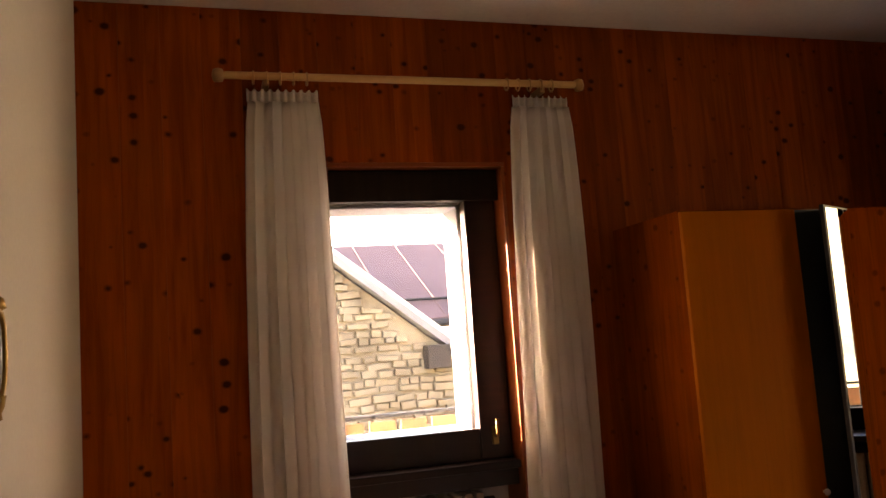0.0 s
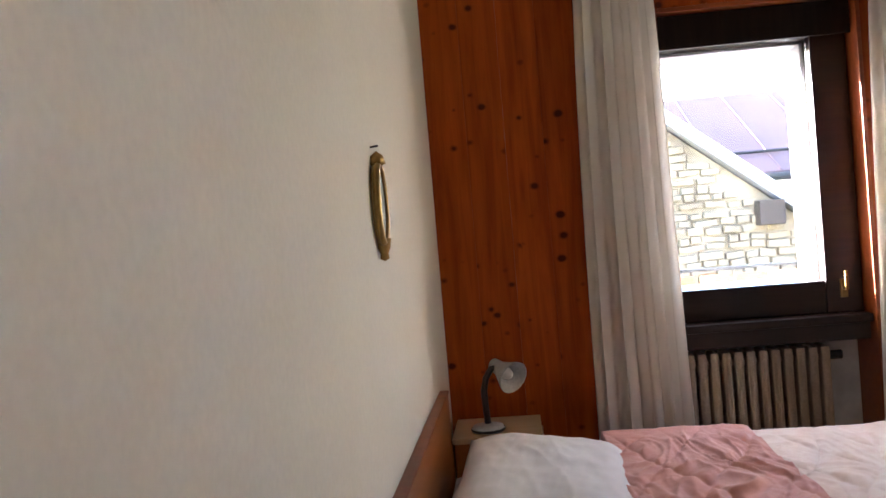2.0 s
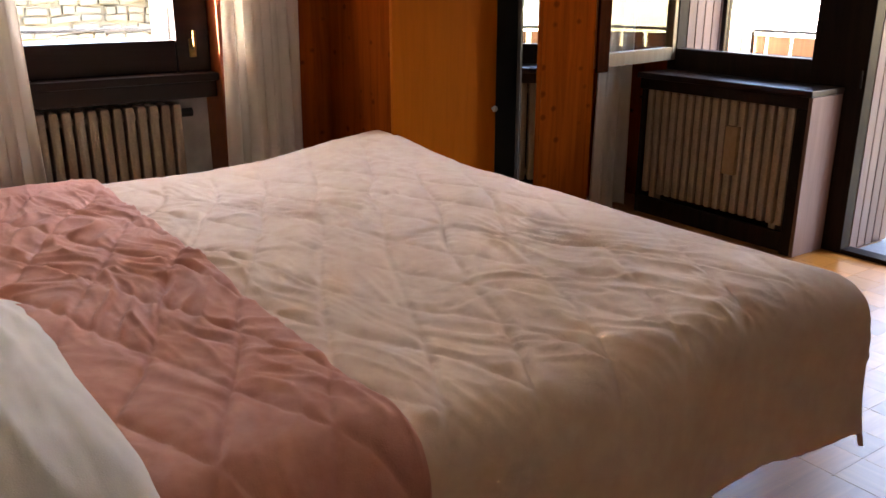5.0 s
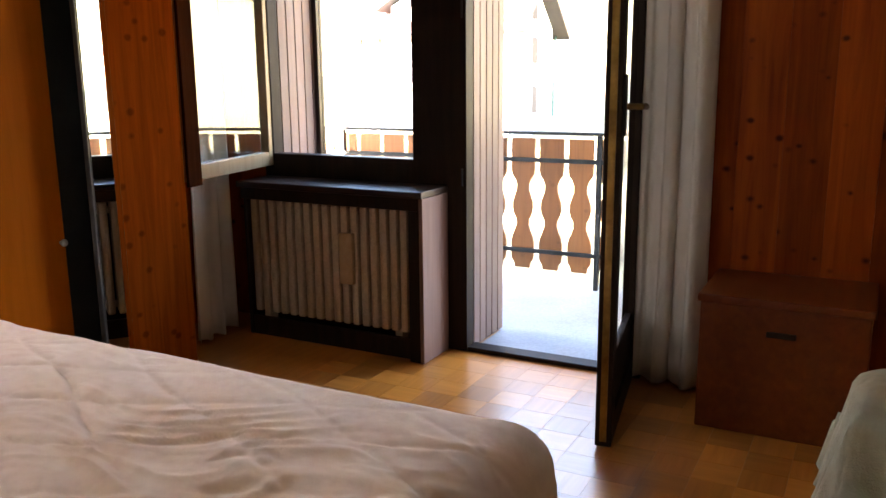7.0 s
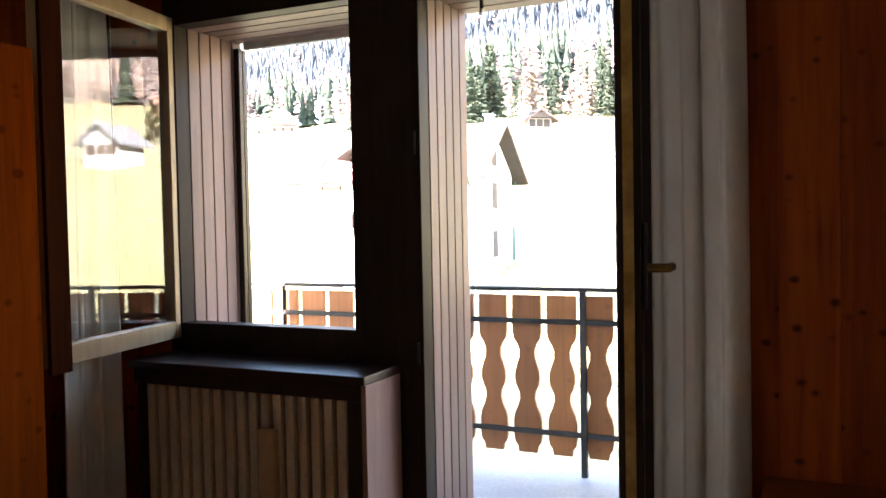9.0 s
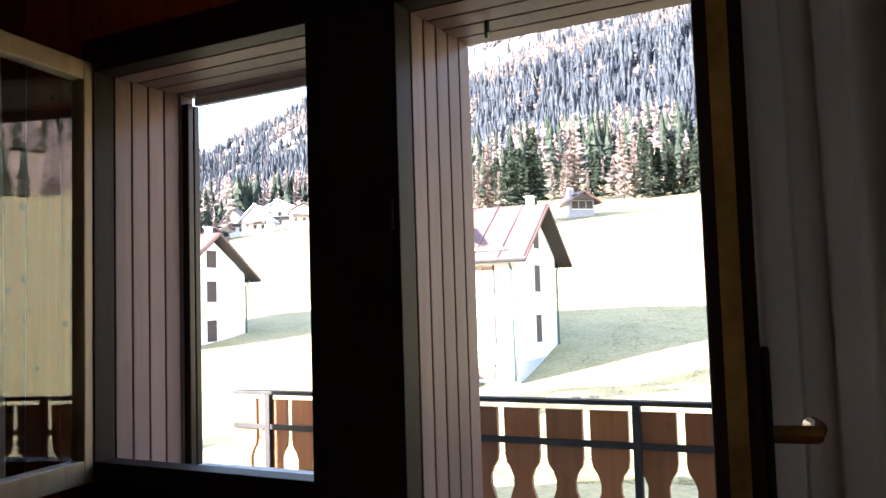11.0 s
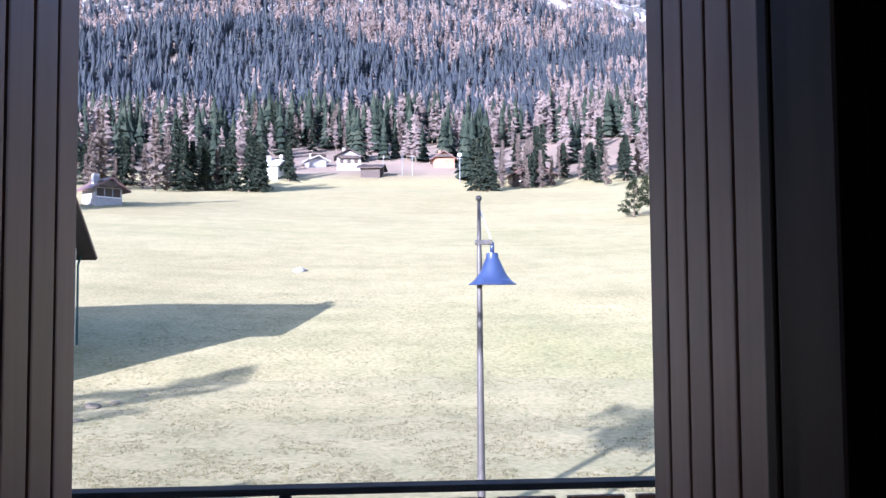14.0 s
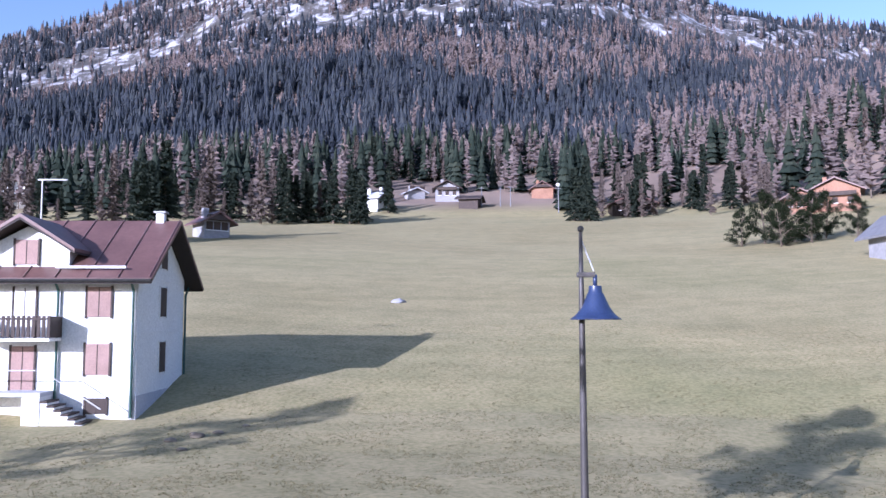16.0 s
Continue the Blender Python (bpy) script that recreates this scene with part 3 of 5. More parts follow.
part("plinth", bm_box(-0.115, -0.095, -0.48, 0.533, 0.0, 0.10, 0.003), M_DARK, shelf)
part("stile", bm_box(-0.148, -0.128, -0.48, -0.425, 0.0, 0.714, 0.003), M_DARK, shelf)


# ---- curtains ----
def curtain(name, at, turn, top_w, bot_w, z0, z1, folds, label, swing=0.03, drift=0.0, seed=0.0):
    """A gathered curtain hanging in folds, its bottom wider than its top. x along it."""
    c = thing(name, at, label, "curtain", "", turn)

    def place(u, v):
        z = z1 + (z0 - z1) * v
        w = top_w + (bot_w - top_w) * (v ** 0.5)
        ph = u * folds * 2 * math.pi + 0.7 * math.sin(3 * v + seed) + 0.5 * math.sin(7 * u + seed)
        amp = swing * (0.45 + 0.55 * v) * (0.8 + 0.3 * math.sin(5 * u + seed))
        x = (u - 0.5) * w + drift * v + 0.008 * math.sin(ph * 2 + 1)
        return (x, amp * math.sin(ph) + 0.35 * amp * math.sin(2.3 * ph + seed), z + 0.008 * math.sin(ph) * (v > 0.98))

    thicken(part("cloth", bm_grid(int(folds * 14), 26, place), M_CURTAIN, c, "", True), 0.002)

    def head(u, v):
        w = top_w
        ph = u * folds * 4 * math.pi
        return ((u - 0.5) * w, 0.012 * math.sin(ph), z1 - 0.002 + 0.05 * v + 0.008 * math.sin(ph + 1) * v)

    thicken(part("heading", bm_grid(int(folds * 14), 3, head), M_CURTAIN, c, "", True), 0.003)
    return c


rod = thing("curtain_rod", (-0.545, 4.545, 2.578), "pale beech curtain rod over the window", "curtain rod")
part("pole", bm_tube([(-0.80, 0, 0), (0.80, 0, 0)], 0.016, 14), M_ROD, rod)
for s in (-1, 1):
    part("finial", bm_lathe([(0.001, -0.03), (0.02, -0.025), (0.026, 0), (0.02, 0.022), (0.001, 0.03)], 14, None, (s * 0.81, 0, 0)), M_ROD, rod, "", True)
    part("bracket", bm_box(s * 0.62 - 0.012, s * 0.62 + 0.012, -0.01, 0.10, -0.045, -0.016, 0.003), M_ROD, rod)
    for k in range(5):
        part("ring", bm_tube([(s * (0.45 + 0.055 * k), 0.026 * math.cos(a), 0.026 * math.sin(a) - 0.008) for a in [i * math.pi / 6 for i in range(13)]], 0.004, 6), M_ROD, rod)
curtain("curtain", (-1.095, 4.565, 0), 0, 0.295, 0.41, 0.03, 2.475, 4.6, "cream linen curtain gathered beside the window", 0.024, 0.0, 0.4)
curtain("curtain", (0.070, 4.565, 0), 0, 0.265, 0.40, 0.03, 2.475, 4.4, "cream linen curtain with sunlit edge beside the window", 0.024, -0.03, 1.7)
curtain("curtain", (2.36, 2.15, 0), -90, 0.27, 0.30, 0.02, 2.55, 2.2, "cream curtain gathered behind the open balcony door", 0.035, 0.0, 2.9)
curtain("curtain", (2.055, 4.36, 0), 12, 0.22, 0.36, 0.02, 2.55, 3.0, "cream curtain gathered in the corner by the window", 0.03, 0.0, 4.1)
rod2 = thing("curtain_rod", (2.33, 3.25, 2.63), "pale beech curtain rod over window and door", "curtain rod")
part("pole", bm_tube([(0, -1.3, 0), (0, 1.28, 0)], 0.016, 12), M_ROD, rod2)
for y in (-1.15, 0.1, 1.2):
    part("bracket", bm_box(-0.01, 0.132, y - 0.012, y + 0.012, -0.045, -0.016, 0.003), M_ROD, rod2)


# ---- wardrobe with mirror door ----
wd = thing("wardrobe", (1.0, 4.345, 0), "orange-brown veneered wardrobe with a narrow mirror door", "wardrobe")
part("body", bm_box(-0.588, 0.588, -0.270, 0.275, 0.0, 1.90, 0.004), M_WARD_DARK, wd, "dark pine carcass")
part("door", bm_box(-0.588, -0.032, -0.293, -0.272, 0.06, 1.892, 0.003), M_WARD, wd)
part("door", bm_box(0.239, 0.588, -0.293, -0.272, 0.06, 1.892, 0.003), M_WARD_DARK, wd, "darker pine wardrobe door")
# flat black sheet stands in for the shade behind the ajar door
part("bay_shade_sheet", bm_box(-0.029, 0.236, -0.2735, -0.2705, 0.06, 1.892), M_BLACK, wd, "black sheet painting the shade inside the ajar bay")
md = part("mirror_door", bm_box(-0.262, 0.0, -0.018, 0.0, 0.06, 1.892, 0.003), M_BLACK, wd, "black-framed mirror door standing ajar")
md.location, md.rotation_euler = (0.237, -0.276, 0), (0, 0, radians(27))
part("mirror", bm_box(-0.250, -0.012, -0.0215, -0.0185, 0.075, 1.880), M_MIRROR, md, "mirror glass")
part("plinth", bm_box(-0.58, 0.58, -0.2705, -0.255, 0.0, 0.055), M_DARK, wd)
part("knob", bm_lathe([(0.001, 0), (0.006, 0.001), (0.006, 0.012), (0.014, 0.018), (0.012, 0.026), (0.001, 0.029)], 14), M_GREY_METAL, wd, "light metal knob", True).matrix_local = pose(-0.052, -0.293, 0.725, 90, 0, 0)

# ---- bed ----
bed = thing("bed", (-1.87, 3.16, 0), "double bed with plain veneered wooden headboard", "bed")
part("headboard", bm_box(-0.028, 0.0, -1.22, 1.06, 0.16, 0.772, 0.006), M_HEADB, bed, "orange-brown veneered headboard")
part("edge_band", bm_box(-0.032, 0.004, -1.22, 1.06, 0.7725, 0.785, 0.004), M_PINE_CAP, bed, "dark edge band")
for y in (-0.99, 0.97):
    part("side_rail", bm_box(0.002, 2.20, y - 0.015, y + 0.015, 0.18, 0.32, 0.004), M_HEADB, bed)
part("foot_rail", bm_box(2.172, 2.20, -0.973, 0.953, 0.18, 0.32, 0.004), M_HEADB, bed)
for x in (0.05, 2.13):
    for y in (-0.93, 0.91):
        part("leg", bm_box(x - 0.03, x + 0.03, y - 0.03, y + 0.03, 0.0, 0.18, 0.004), M_HEADB, bed)
part("slat_base", bm_box(0.002, 2.17, -0.974, 0.954, 0.25, 0.28, 0.002), M_LIGHTWOOD, bed)
for y, nm in ((-0.49, "a"), (0.47, "b")):
    part("mattress", bm_box(0.01, 2.16, y - 0.475, y + 0.475, 0.282, 0.50, 0.04), M_SHEET, bed, "white sheeted mattress")

# quilt, in bed coordinates: u runs from the fold to the foot, w across
QX0, QX1, QY0, QY1, QZ = -1.31, 0.42, 2.10, 4.17, 0.572


def quilt_point(s, w, lift=0.0, grow=0.0):
    """s metres along from the pillow end, w metres across; past the edges the quilt hangs down."""
    L, W = QX1 - QX0, QY1 - QY0
    ox = max(0.0, s - L)
    oy = max(0.0, -w, w - W)
    r = 0.07
    a = 0.185
    sw, ww = s + 0.045 * noise.noise((s * 2.2, w * 2.2, 21)), w + 0.045 * noise.noise((s * 2.2, w * 2.2, 33))
    p, q = (sw * 0.93 + ww * 0.37) / a, (sw * 0.90 - ww * 0.43) / a
    seam = min(abs(p - round(p)), abs(q - round(q))) * a
    body = max(0.0, min(1.0, (s - 0.5) / 0.3))
    puff = 0.014 * (1 - math.exp(-seam / 0.012)) * (1 - body * (1 - max(0.45, min(1.0, 0.65 + 1.2 * noise.noise((s * 1.6, w * 1.6, 52))))))
    along, across = s * 0.45 - w * 0.9, s * 0.9 + w * 0.45
    warp = 0.06 * noise.noise((s * 3, w * 3, 8))
    pull = 1 - 2.2 * abs(noise.noise((along * 3.2, across * 15 + warp * 60, 3)))
    fine = 1 - 2.2 * abs(noise.noise((along * 8 + 5, across * 30 + warp * 90, 9)))
    heap = 1 - 2.2 * abs(noise.noise((s * 9 + warp * 30, w * 3.2, 15)))
    gather = max(0.0, min(1.0, 0.5 + 1.6 * noise.noise((s * 1.9, w * 1.9, 27))))
    pucker = math.exp(-seam / 0.04) * noise.noise((s * 42, w * 42, 5))
    wr = (0.0105 * max(0.0, pull) ** 2 + 0.0030 * max(0.0, fine) ** 2) * (0.45 + 0.55 * gather) + 0.016 * gather * max(0.0, heap) ** 3 * (1 - 0.7 * body)
    wr += 0.0035 * pucker + 0.016 * noise.noise((s * 1.7, w * 1.4, 1)) - 0.010
    calm = max(0.25, min(1.0, min(L - s, W - w) / 0.22))
    z = QZ + (puff + wr) * calm + lift + 0.05 * max(0, min(1, (s - 1.2) / 0.5)) * max(0, min(1, (w - 1.5) / 0.5)) + 0.035 * max(0, min(1, (s - 0.9) / 0.6))
    x, y = QX0 + min(s, L), QY0 + min(max(w, 0), W)

    def drop(o, r=0.07):
        if o <= 0:
            return 0.0, 0.0
        if o < r * 1.57:
            t = o / r
            return r * math.sin(t), r * (1 - math.cos(t))
        return r + 0.22 * (o - r * 1.57), r + 0.98 * (o - r * 1.57)

    hx, dx = drop(ox)
    hy, dy = drop(oy, 0.12 if w < 0 else 0.07)
    hy = min(hy, 0.125 if w < 0 else 0.07)
    sway = 0.02 * math.sin(w * 9 + 1) * min(1, ox * 4) + 0.02 * math.sin(s * 8) * min(1, oy * 4)
    corner = min(ox, oy)
    x += hx + sway * (ox > 0) + 0.25 * corner
    y += (hy + sway) * (1 if w > W else -1) * (oy > 0)
    return (x, y, z - max(dx, dy) - 0.3 * min(dx, dy))


quilt = thing("quilt", (QX0, 3.15, 0), "crumpled cream quilt with pink lining turned back", "quilt")
L, W = QX1 - QX0, QY1 - QY0
b = bm_grid(260, 320, lambda u, v: Vector(quilt_point(0.46 + u * (L + 0.36 - 0.46), -0.50 + v * (W + 0.82))) - Vector((QX0, 3.15, 0)))
thicken(part("cover", b, M_DUVET, quilt, "cream quilted cotton cover", True), 0.012, -1)


def fold_point(u, v):
    s, w = u * 0.53, -0.48 + v * (W + 0.78)
    roll = -0.012 * math.exp(-((s - 0.53) / 0.05) ** 2)
    p = Vector(quilt_point(s, w, 0.030 + roll))
    if u > 0.985:
        p.z -= 0.012
    return p - Vector((QX0, 3.15, 0))


thicken(part("turned_back_lining", bm_grid(110, 340, fold_point), M_DUVET_PINK, quilt, "pink quilted lining folded back", True), 0.025, -1)


def pillow(at, lx, ly, h, turn, tilt, seed, label, crease=0.0):
    p = thing("pillow", at, label, "pillow", "pillows on the bed")
    p.matrix_world = pose(*at, 0, tilt, turn)

    def place(side):
        def f(u, v):
            a, c = 2 * u - 1, 2 * v - 1
            e = max(0.0, (1 - abs(a) ** 3.4)) ** 0.6 * max(0.0, (1 - abs(c) ** 3.4)) ** 0.6
            pinch = 1 - 0.06 * (1 - abs(a)) * abs(c) - 0.06 * (1 - abs(c)) * abs(a)
            n = 0.014 * noise.noise((a * 1.6 + seed, c * 1.8, 1)) + 0.003 * noise.noise((a * 6, c * 7, seed))
            edge = min(1.0, 2.2 * e) ** 2
            n += edge * crease * max(0.0, 1 - 2.4 * abs(noise.noise((a * 3.1 + 0.9 * c, c * 1.1, seed)))) ** 2
            n += 0.3 * edge * crease * max(0.0, 1 - 2.4 * abs(noise.noise((a * 11, c * 2.5 + a, seed + 3)))) ** 2
            return (a * lx / 2 * pinch, c * ly / 2 * pinch, side * h / 2 * e * (1 + 1.2 * n) + (n if side > 0 else 0) * e)
        return f

    b = bm_grid(64, 84, place(1))
    bm_grid(64, 84, place(-1), b)
    bmesh.ops.remove_doubles(b, verts=b.verts, dist=0.002)
    part("pillowcase", b, M_SHEET, p, "", True)
    return p


pillow((-1.535, 3.60, 0.59), 0.56, 0.98, 0.17, -3, 6, 2.0, "plump white cotton pillow against the headboard", 0.003)
pillow((-1.505, 2.50, 0.605), 0.64, 1.04, 0.19, 2, 5, 7.0, "rumpled white cotton pillow with soft creases", 0.014)


# ---- night table and lamp ----
nt = thing("night_table", (-1.70, 4.425, 0), "small night table with a pale wooden top", "night table")
part("top", bm_box(-0.175, 0.175, -0.165, 0.165, 0.562, 0.585, 0.004), M_LIGHTWOOD, nt, "pale wooden top")
part("body", bm_box(-0.165, 0.165, -0.155, 0.155, 0.10, 0.561, 0.003), M_HEADB, nt)
dw = part("drawer", bm_box(0.166, 0.182, -0.145, 0.145, 0.40, 0.545, 0.003), M_HEADB, nt)
part("knob", bm_lathe([(0.001, 0), (0.012, 0.004), (0.012, 0.012), (0.001, 0.016)], 12, None, (0, 0, 0)), M_BRASS, dw).matrix_local = pose(0.183, 0, 0.47, 0, 90, 0)
for x in (-0.14, 0.14):
    for y in (-0.13, 0.13):
        part("leg", bm_box(x - 0.018, x + 0.018, y - 0.018, y + 0.018, 0, 0.10, 0.002), M_HEADB, nt)

dl = thing("desk_lamp", (-1.735, 4.36, 0.586), "grey desk lamp with black gooseneck on the night table", "lamp")
part("base", bm_lathe([(0.001, 0.0), (0.062, 0.0), (0.066, 0.008), (0.060, 0.022), (0.020, 0.030), (0.001, 0.031)], 28), M_GREY_METAL, dl, "", True)
part("base_ring", bm_lathe([(0.066, 0.004), (0.069, 0.008), (0.066, 0.014)], 28), M_BLACK, dl, "", True)
neck = [(0, 0, 0.03), (-0.004, 0, 0.10), (-0.006, 0, 0.16), (0.006, 0, 0.21), (0.030, 0.0, 0.245), (0.055, 0, 0.250)]
part("gooseneck", bm_tube(neck, 0.013, 12), M_BLACK, dl, "black flexible neck", True)
shd = part("shade", bm_lathe([(0.012, 0.075), (0.026, 0.070), (0.029, 0.030), (0.036, 0.012), (0.058, -0.035), (0.066, -0.055), (0.062, -0.053), (0.034, 0.008), (0.026, 0.028), (0.001, 0.05)], 28), M_GREY_METAL, dl, "grey metal cone shade", True)
shd.matrix_local = Matrix.Translation((0.082, -0.015, 0.232)) @ Vector((0.62, -0.72, -0.35)).to_track_quat("-Z", "Y").to_matrix().to_4x4()
bulb = part("bulb", bm_lathe([(0.001, 0.03), (0.014, 0.02), (0.024, -0.012), (0.016, -0.034), (0.001, -0.04)], 18), M_SHEET, shd, "white bulb", True)

# ---- oval plaque on the west wall ----
pq = thing("wall_plaque", (XW, 3.105, 1.470), "small oval brass-framed plaque hanging on plaster", "wall decoration")


def oval(a, c, n=36):
    return [(a * math.cos(2 * math.pi * k / n), c * math.sin(2 * math.pi * k / n)) for k in range(n)]


part("plate", bm_prism(oval(0.066, 0.105), "x", 0.003, 0.014), M_BRASS, pq)
part("rim", bm_tube([(0.016, u, v) for u, v in oval(0.064, 0.103) + oval(0.064, 0.103)[:1]], 0.010, 8, None, False), M_BRASS, pq, "", True)
part("picture", bm_prism(oval(0.050, 0.086), "x", 0.0145, 0.018), M_PICTURE, pq, "dark painted oval")
part("crest", bm_lathe([(0.001, -0.02), (0.022, -0.01), (0.016, 0.012), (0.001, 0.024)], 14, None, (0.014, 0, 0.115)), M_BRASS, pq, "", True)
part("pendant", bm_lathe([(0.020, 0.018), (0.016, -0.008), (0.010, -0.022), (0.012, -0.035), (0.001, -0.042)], 14, None, (0.014, 0, -0.108)), M_BRASS, pq, "", True)
pq.scale = (1.0, 0.92, 0.93)
part("nail", bm_tube([(-0.01, 0, 0.15), (0.02, 0, 0.153)], 0.003, 6), M_IRON, pq)

# ---- chest by the east wall and blanket ----
ch = thing("chest", (2.23, 1.665, 0), "low reddish-brown wooden chest against the pine wall", "chest")
part("body", bm_box(-0.215, 0.225, -0.285, 0.285, 0.0, 0.49, 0.006), M_PINE_CAP, ch)
part("lid", bm_box(-0.228, 0.228, -0.295, 0.295, 0.491, 0.520, 0.006), M_PINE_CAP, ch)
part("handle", bm_box(-0.232, -0.216, -0.05, 0.05, 0.385, 0.405, 0.004), M_DARK, ch)
st = thing("stool", (1.12, 1.22, 0), "plain wooden stool under a blanket", "stool")
part("seat", bm_box(-0.17, 0.17, -0.17, 0.17, 0.43, 0.46, 0.005), M_LIGHTWOOD, st)
for x in (-0.14, 0.14):
    for y in (-0.14, 0.14):
        part("leg", bm_box(x - 0.018, x + 0.018, y - 0.018, y + 0.018, 0, 0.43, 0.003), M_LIGHTWOOD, st)


def blanket_place(u, v):
    a, c = (u - 0.5) * 0.8, (v - 0.5) * 0.8
    o = max(abs(a), abs(c)) - 0.19
    z = 0.475 + 0.10 * math.exp(-8 * (a * a + c * c)) + 0.03 * noise.noise((u * 5, v * 5, 2))
    k = 1.0
    if o > 0:
        z -= o * 1.2
        k = (0.19 + o * 0.35) / (0.19 + o)
    return (a * k + 0.01 * math.sin(v * 30), c * k + 0.01 * math.sin(u * 30), z)


bl = thing("blanket", (1.12, 1.22, 0), "crumpled pale greenish blanket draped over a stool", "blanket")
thicken(part("cloth", bm_grid(36, 36, blanket_place), M_BLANKET, bl, "", True), 0.012, -1)

# ---- balcony ----
XR, YR = 4.083, 6.27                      # railing lines
YC = 5.16                                 # north end of the east balcony
structure("balcony_slab", bm_box(XO, XR + 0.10, YS - 2.5, YC + 0.10, -0.26, -0.072, 0.004), M_CONC, "pale concrete floor of the east balcony")
structure("balcony_slab", bm_box(-4.0, XO - 0.002, YO, YR + 0.10, -0.26, -0.072, 0.004), M_CONC, "pale concrete floor of the north balcony")
# another added wall, never in view, sets where sun starts on the railing
structure("unseen_shade_wall", bm_box(XO - 0.14, XO - 0.004, YO + 0.001, 5.78, -0.071, 3.0, 0.004), M_RENDER, "plain white wall added out of view to shade the railing")
structure("door_step", bm_box(2.50, XO + 0.02, DR[0], DR[1], -0.071, -0.004, 0.004), M_CONC, "pale stone door step")

# assumed roof above the view, there to shade railing boards and reveals
b = bm_box(XO, XR + 0.12, YS - 2.5, YC + 0.1, 3.02, 3.16, 0.004)
structure("unseen_balcony_roof", b, M_EAVE, "dark timber roof assumed over the balcony, out of view, shading it")

BOARD = [(0.905, 0.082), (0.70, 0.082), (0.665, 0.076), (0.635, 0.055), (0.60, 0.043), (0.56, 0.044), (0.52, 0.058), (0.48, 0.070), (0.44, 0.072),
         (0.40, 0.062), (0.365, 0.045), (0.33, 0.042), (0.29, 0.054), (0.25, 0.072), (0.21, 0.080), (0.12, 0.080), (0.085, 0.074), (0.065, 0.058), (0.03, 0.052)]
outline = [(w, z) for z, w in BOARD] + [(-w, z) for z, w in BOARD[::-1]]


def railing(name, at, turn, length, posts, first, label, dz=0.0):
    """A balcony railing along x: sawn boards on two bars, flat handrail, posts."""
    r = thing(name, at, label, "railing", "", turn)
    board = mesh_of("board", bm_prism(outline, "y", -0.011, 0.011), M_BOARD)
    k = 0
    while first + 0.2 * k < length:
        o = new("board", board)
        o.parent, o.location = r, (first + 0.2 * k, 0, dz)
        k += 1
    part("handrail", bm_box(0, length, -0.03, 0.03, 0.930 + dz, 0.950 + dz, 0.004), M_IRON, r, "dark handrail")
    for z in (0.765, 0.155):
        part("crossbar", bm_box(0, length, -0.030, -0.012, z - 0.014 + dz, z + 0.014 + dz, 0.003), M_IRON, r, "dark crossbar")
    for p in posts:
        part("post", bm_box(p - 0.016, p + 0.016, -0.034, 0.0, -0.072, 0.93 + dz, 0.003), M_IRON, r, "dark iron post")
    return r


railing("balcony_railing", (XR, YC, 0), -90, YC + 2.7, [YC - 4.927, YC - 2.977, YC - 1.03, YC + 0.92], (YC - 2.70) % 0.2, "orange-brown sawn-board balcony railing with dark bars")
railing("balcony_railing", (-3.9, YR, 0), 0, XO + 3.9, [1.0, 3.05, 5.0, 6.6], 0.12, "sunlit sawn-board railing on the north balcony side", 0.075)

# ---- ground: one sheet to the mountain ridge ----
EYE0 = (2.2, 2.7)
FIELD_R = [0, 20, 29, 36, 42, 50, 60, 130, 200]
FIELD_Z = [-3.1, -3.05, -2.85, -2.25, -1.0, 0.55, 2.4, 14.6, 27.0]
RIDGE_A = [-180, -90, -60, -42, -28.6, -21, -14.3, -8, 0, 8, 17.3, 24, 27.6, 33.9, 42.9, 55, 75, 110, 180]
RIDGE_S = [0.05, 0.10, 0.20, 0.26, 0.294, 0.325, 0.382, 0.44, 0.50, 0.485, 0.425, 0.355, 0.323, 0.278, 0.18, 0.14, 0.10, 0.05, 0.05]


def ground_z(x, y):
    dx, dy = x - EYE0[0], y - EYE0[1]
    r = math.hypot(dx, dy)
    a = math.degrees(math.atan2(dy, dx))
    facing = max(0.0, min(1.0, (75 - abs(a)) / 25))
    z = float(np.interp(r, FIELD_R, FIELD_Z))
    z = -3.1 + (z + 3.1) * (0.12 + 0.88 * facing) * float(np.interp(a, [20, 45, 60], [1.0, 0.62, 0.55]))
    if r > 200:
        s0 = z / 200
        s1 = float(np.interp(a, RIDGE_A, RIDGE_S))
        t = min(1.0, (r - 200) / 1000)
        s = s0 + (s1 - s0) * t ** 0.8
        # a nearer wooded spur on the south side
        k = max(0.0, min(1.0, (-8 - a) / 18)) * max(0.0, min(1.0, (a + 75) / 25))
        s += 0.072 * k * max(0.0, min(1.0, (r - 215) / 120)) * (1 - max(0.0, min(1.0, (r - 400) / 500)))
        rough = min(1, (r - 200) / 400)
        nz = noise.fractal(Vector((x * 0.004, y * 0.004, 0.3)), 0.9, 2.1, 6)
        crag = 1 - abs(2 * noise.noise((x * 0.009, y * 0.009, 61)))
        z = 1.5 * t + s * r + rough * (24 * nz) * min(1.0, r / 900) + 14 * crag * max(0.0, min(1.0, (r - 700) / 350))
        if r > 1200:
            z -= (r - 1200) * 0.35
    elif r > 25:
        z += 0.10 * noise.noise((x * 0.15, y * 0.15, 0)) + 0.5 * noise.noise((x * 0.02, y * 0.02, 2)) * min(1, (r - 25) / 60)
    return z


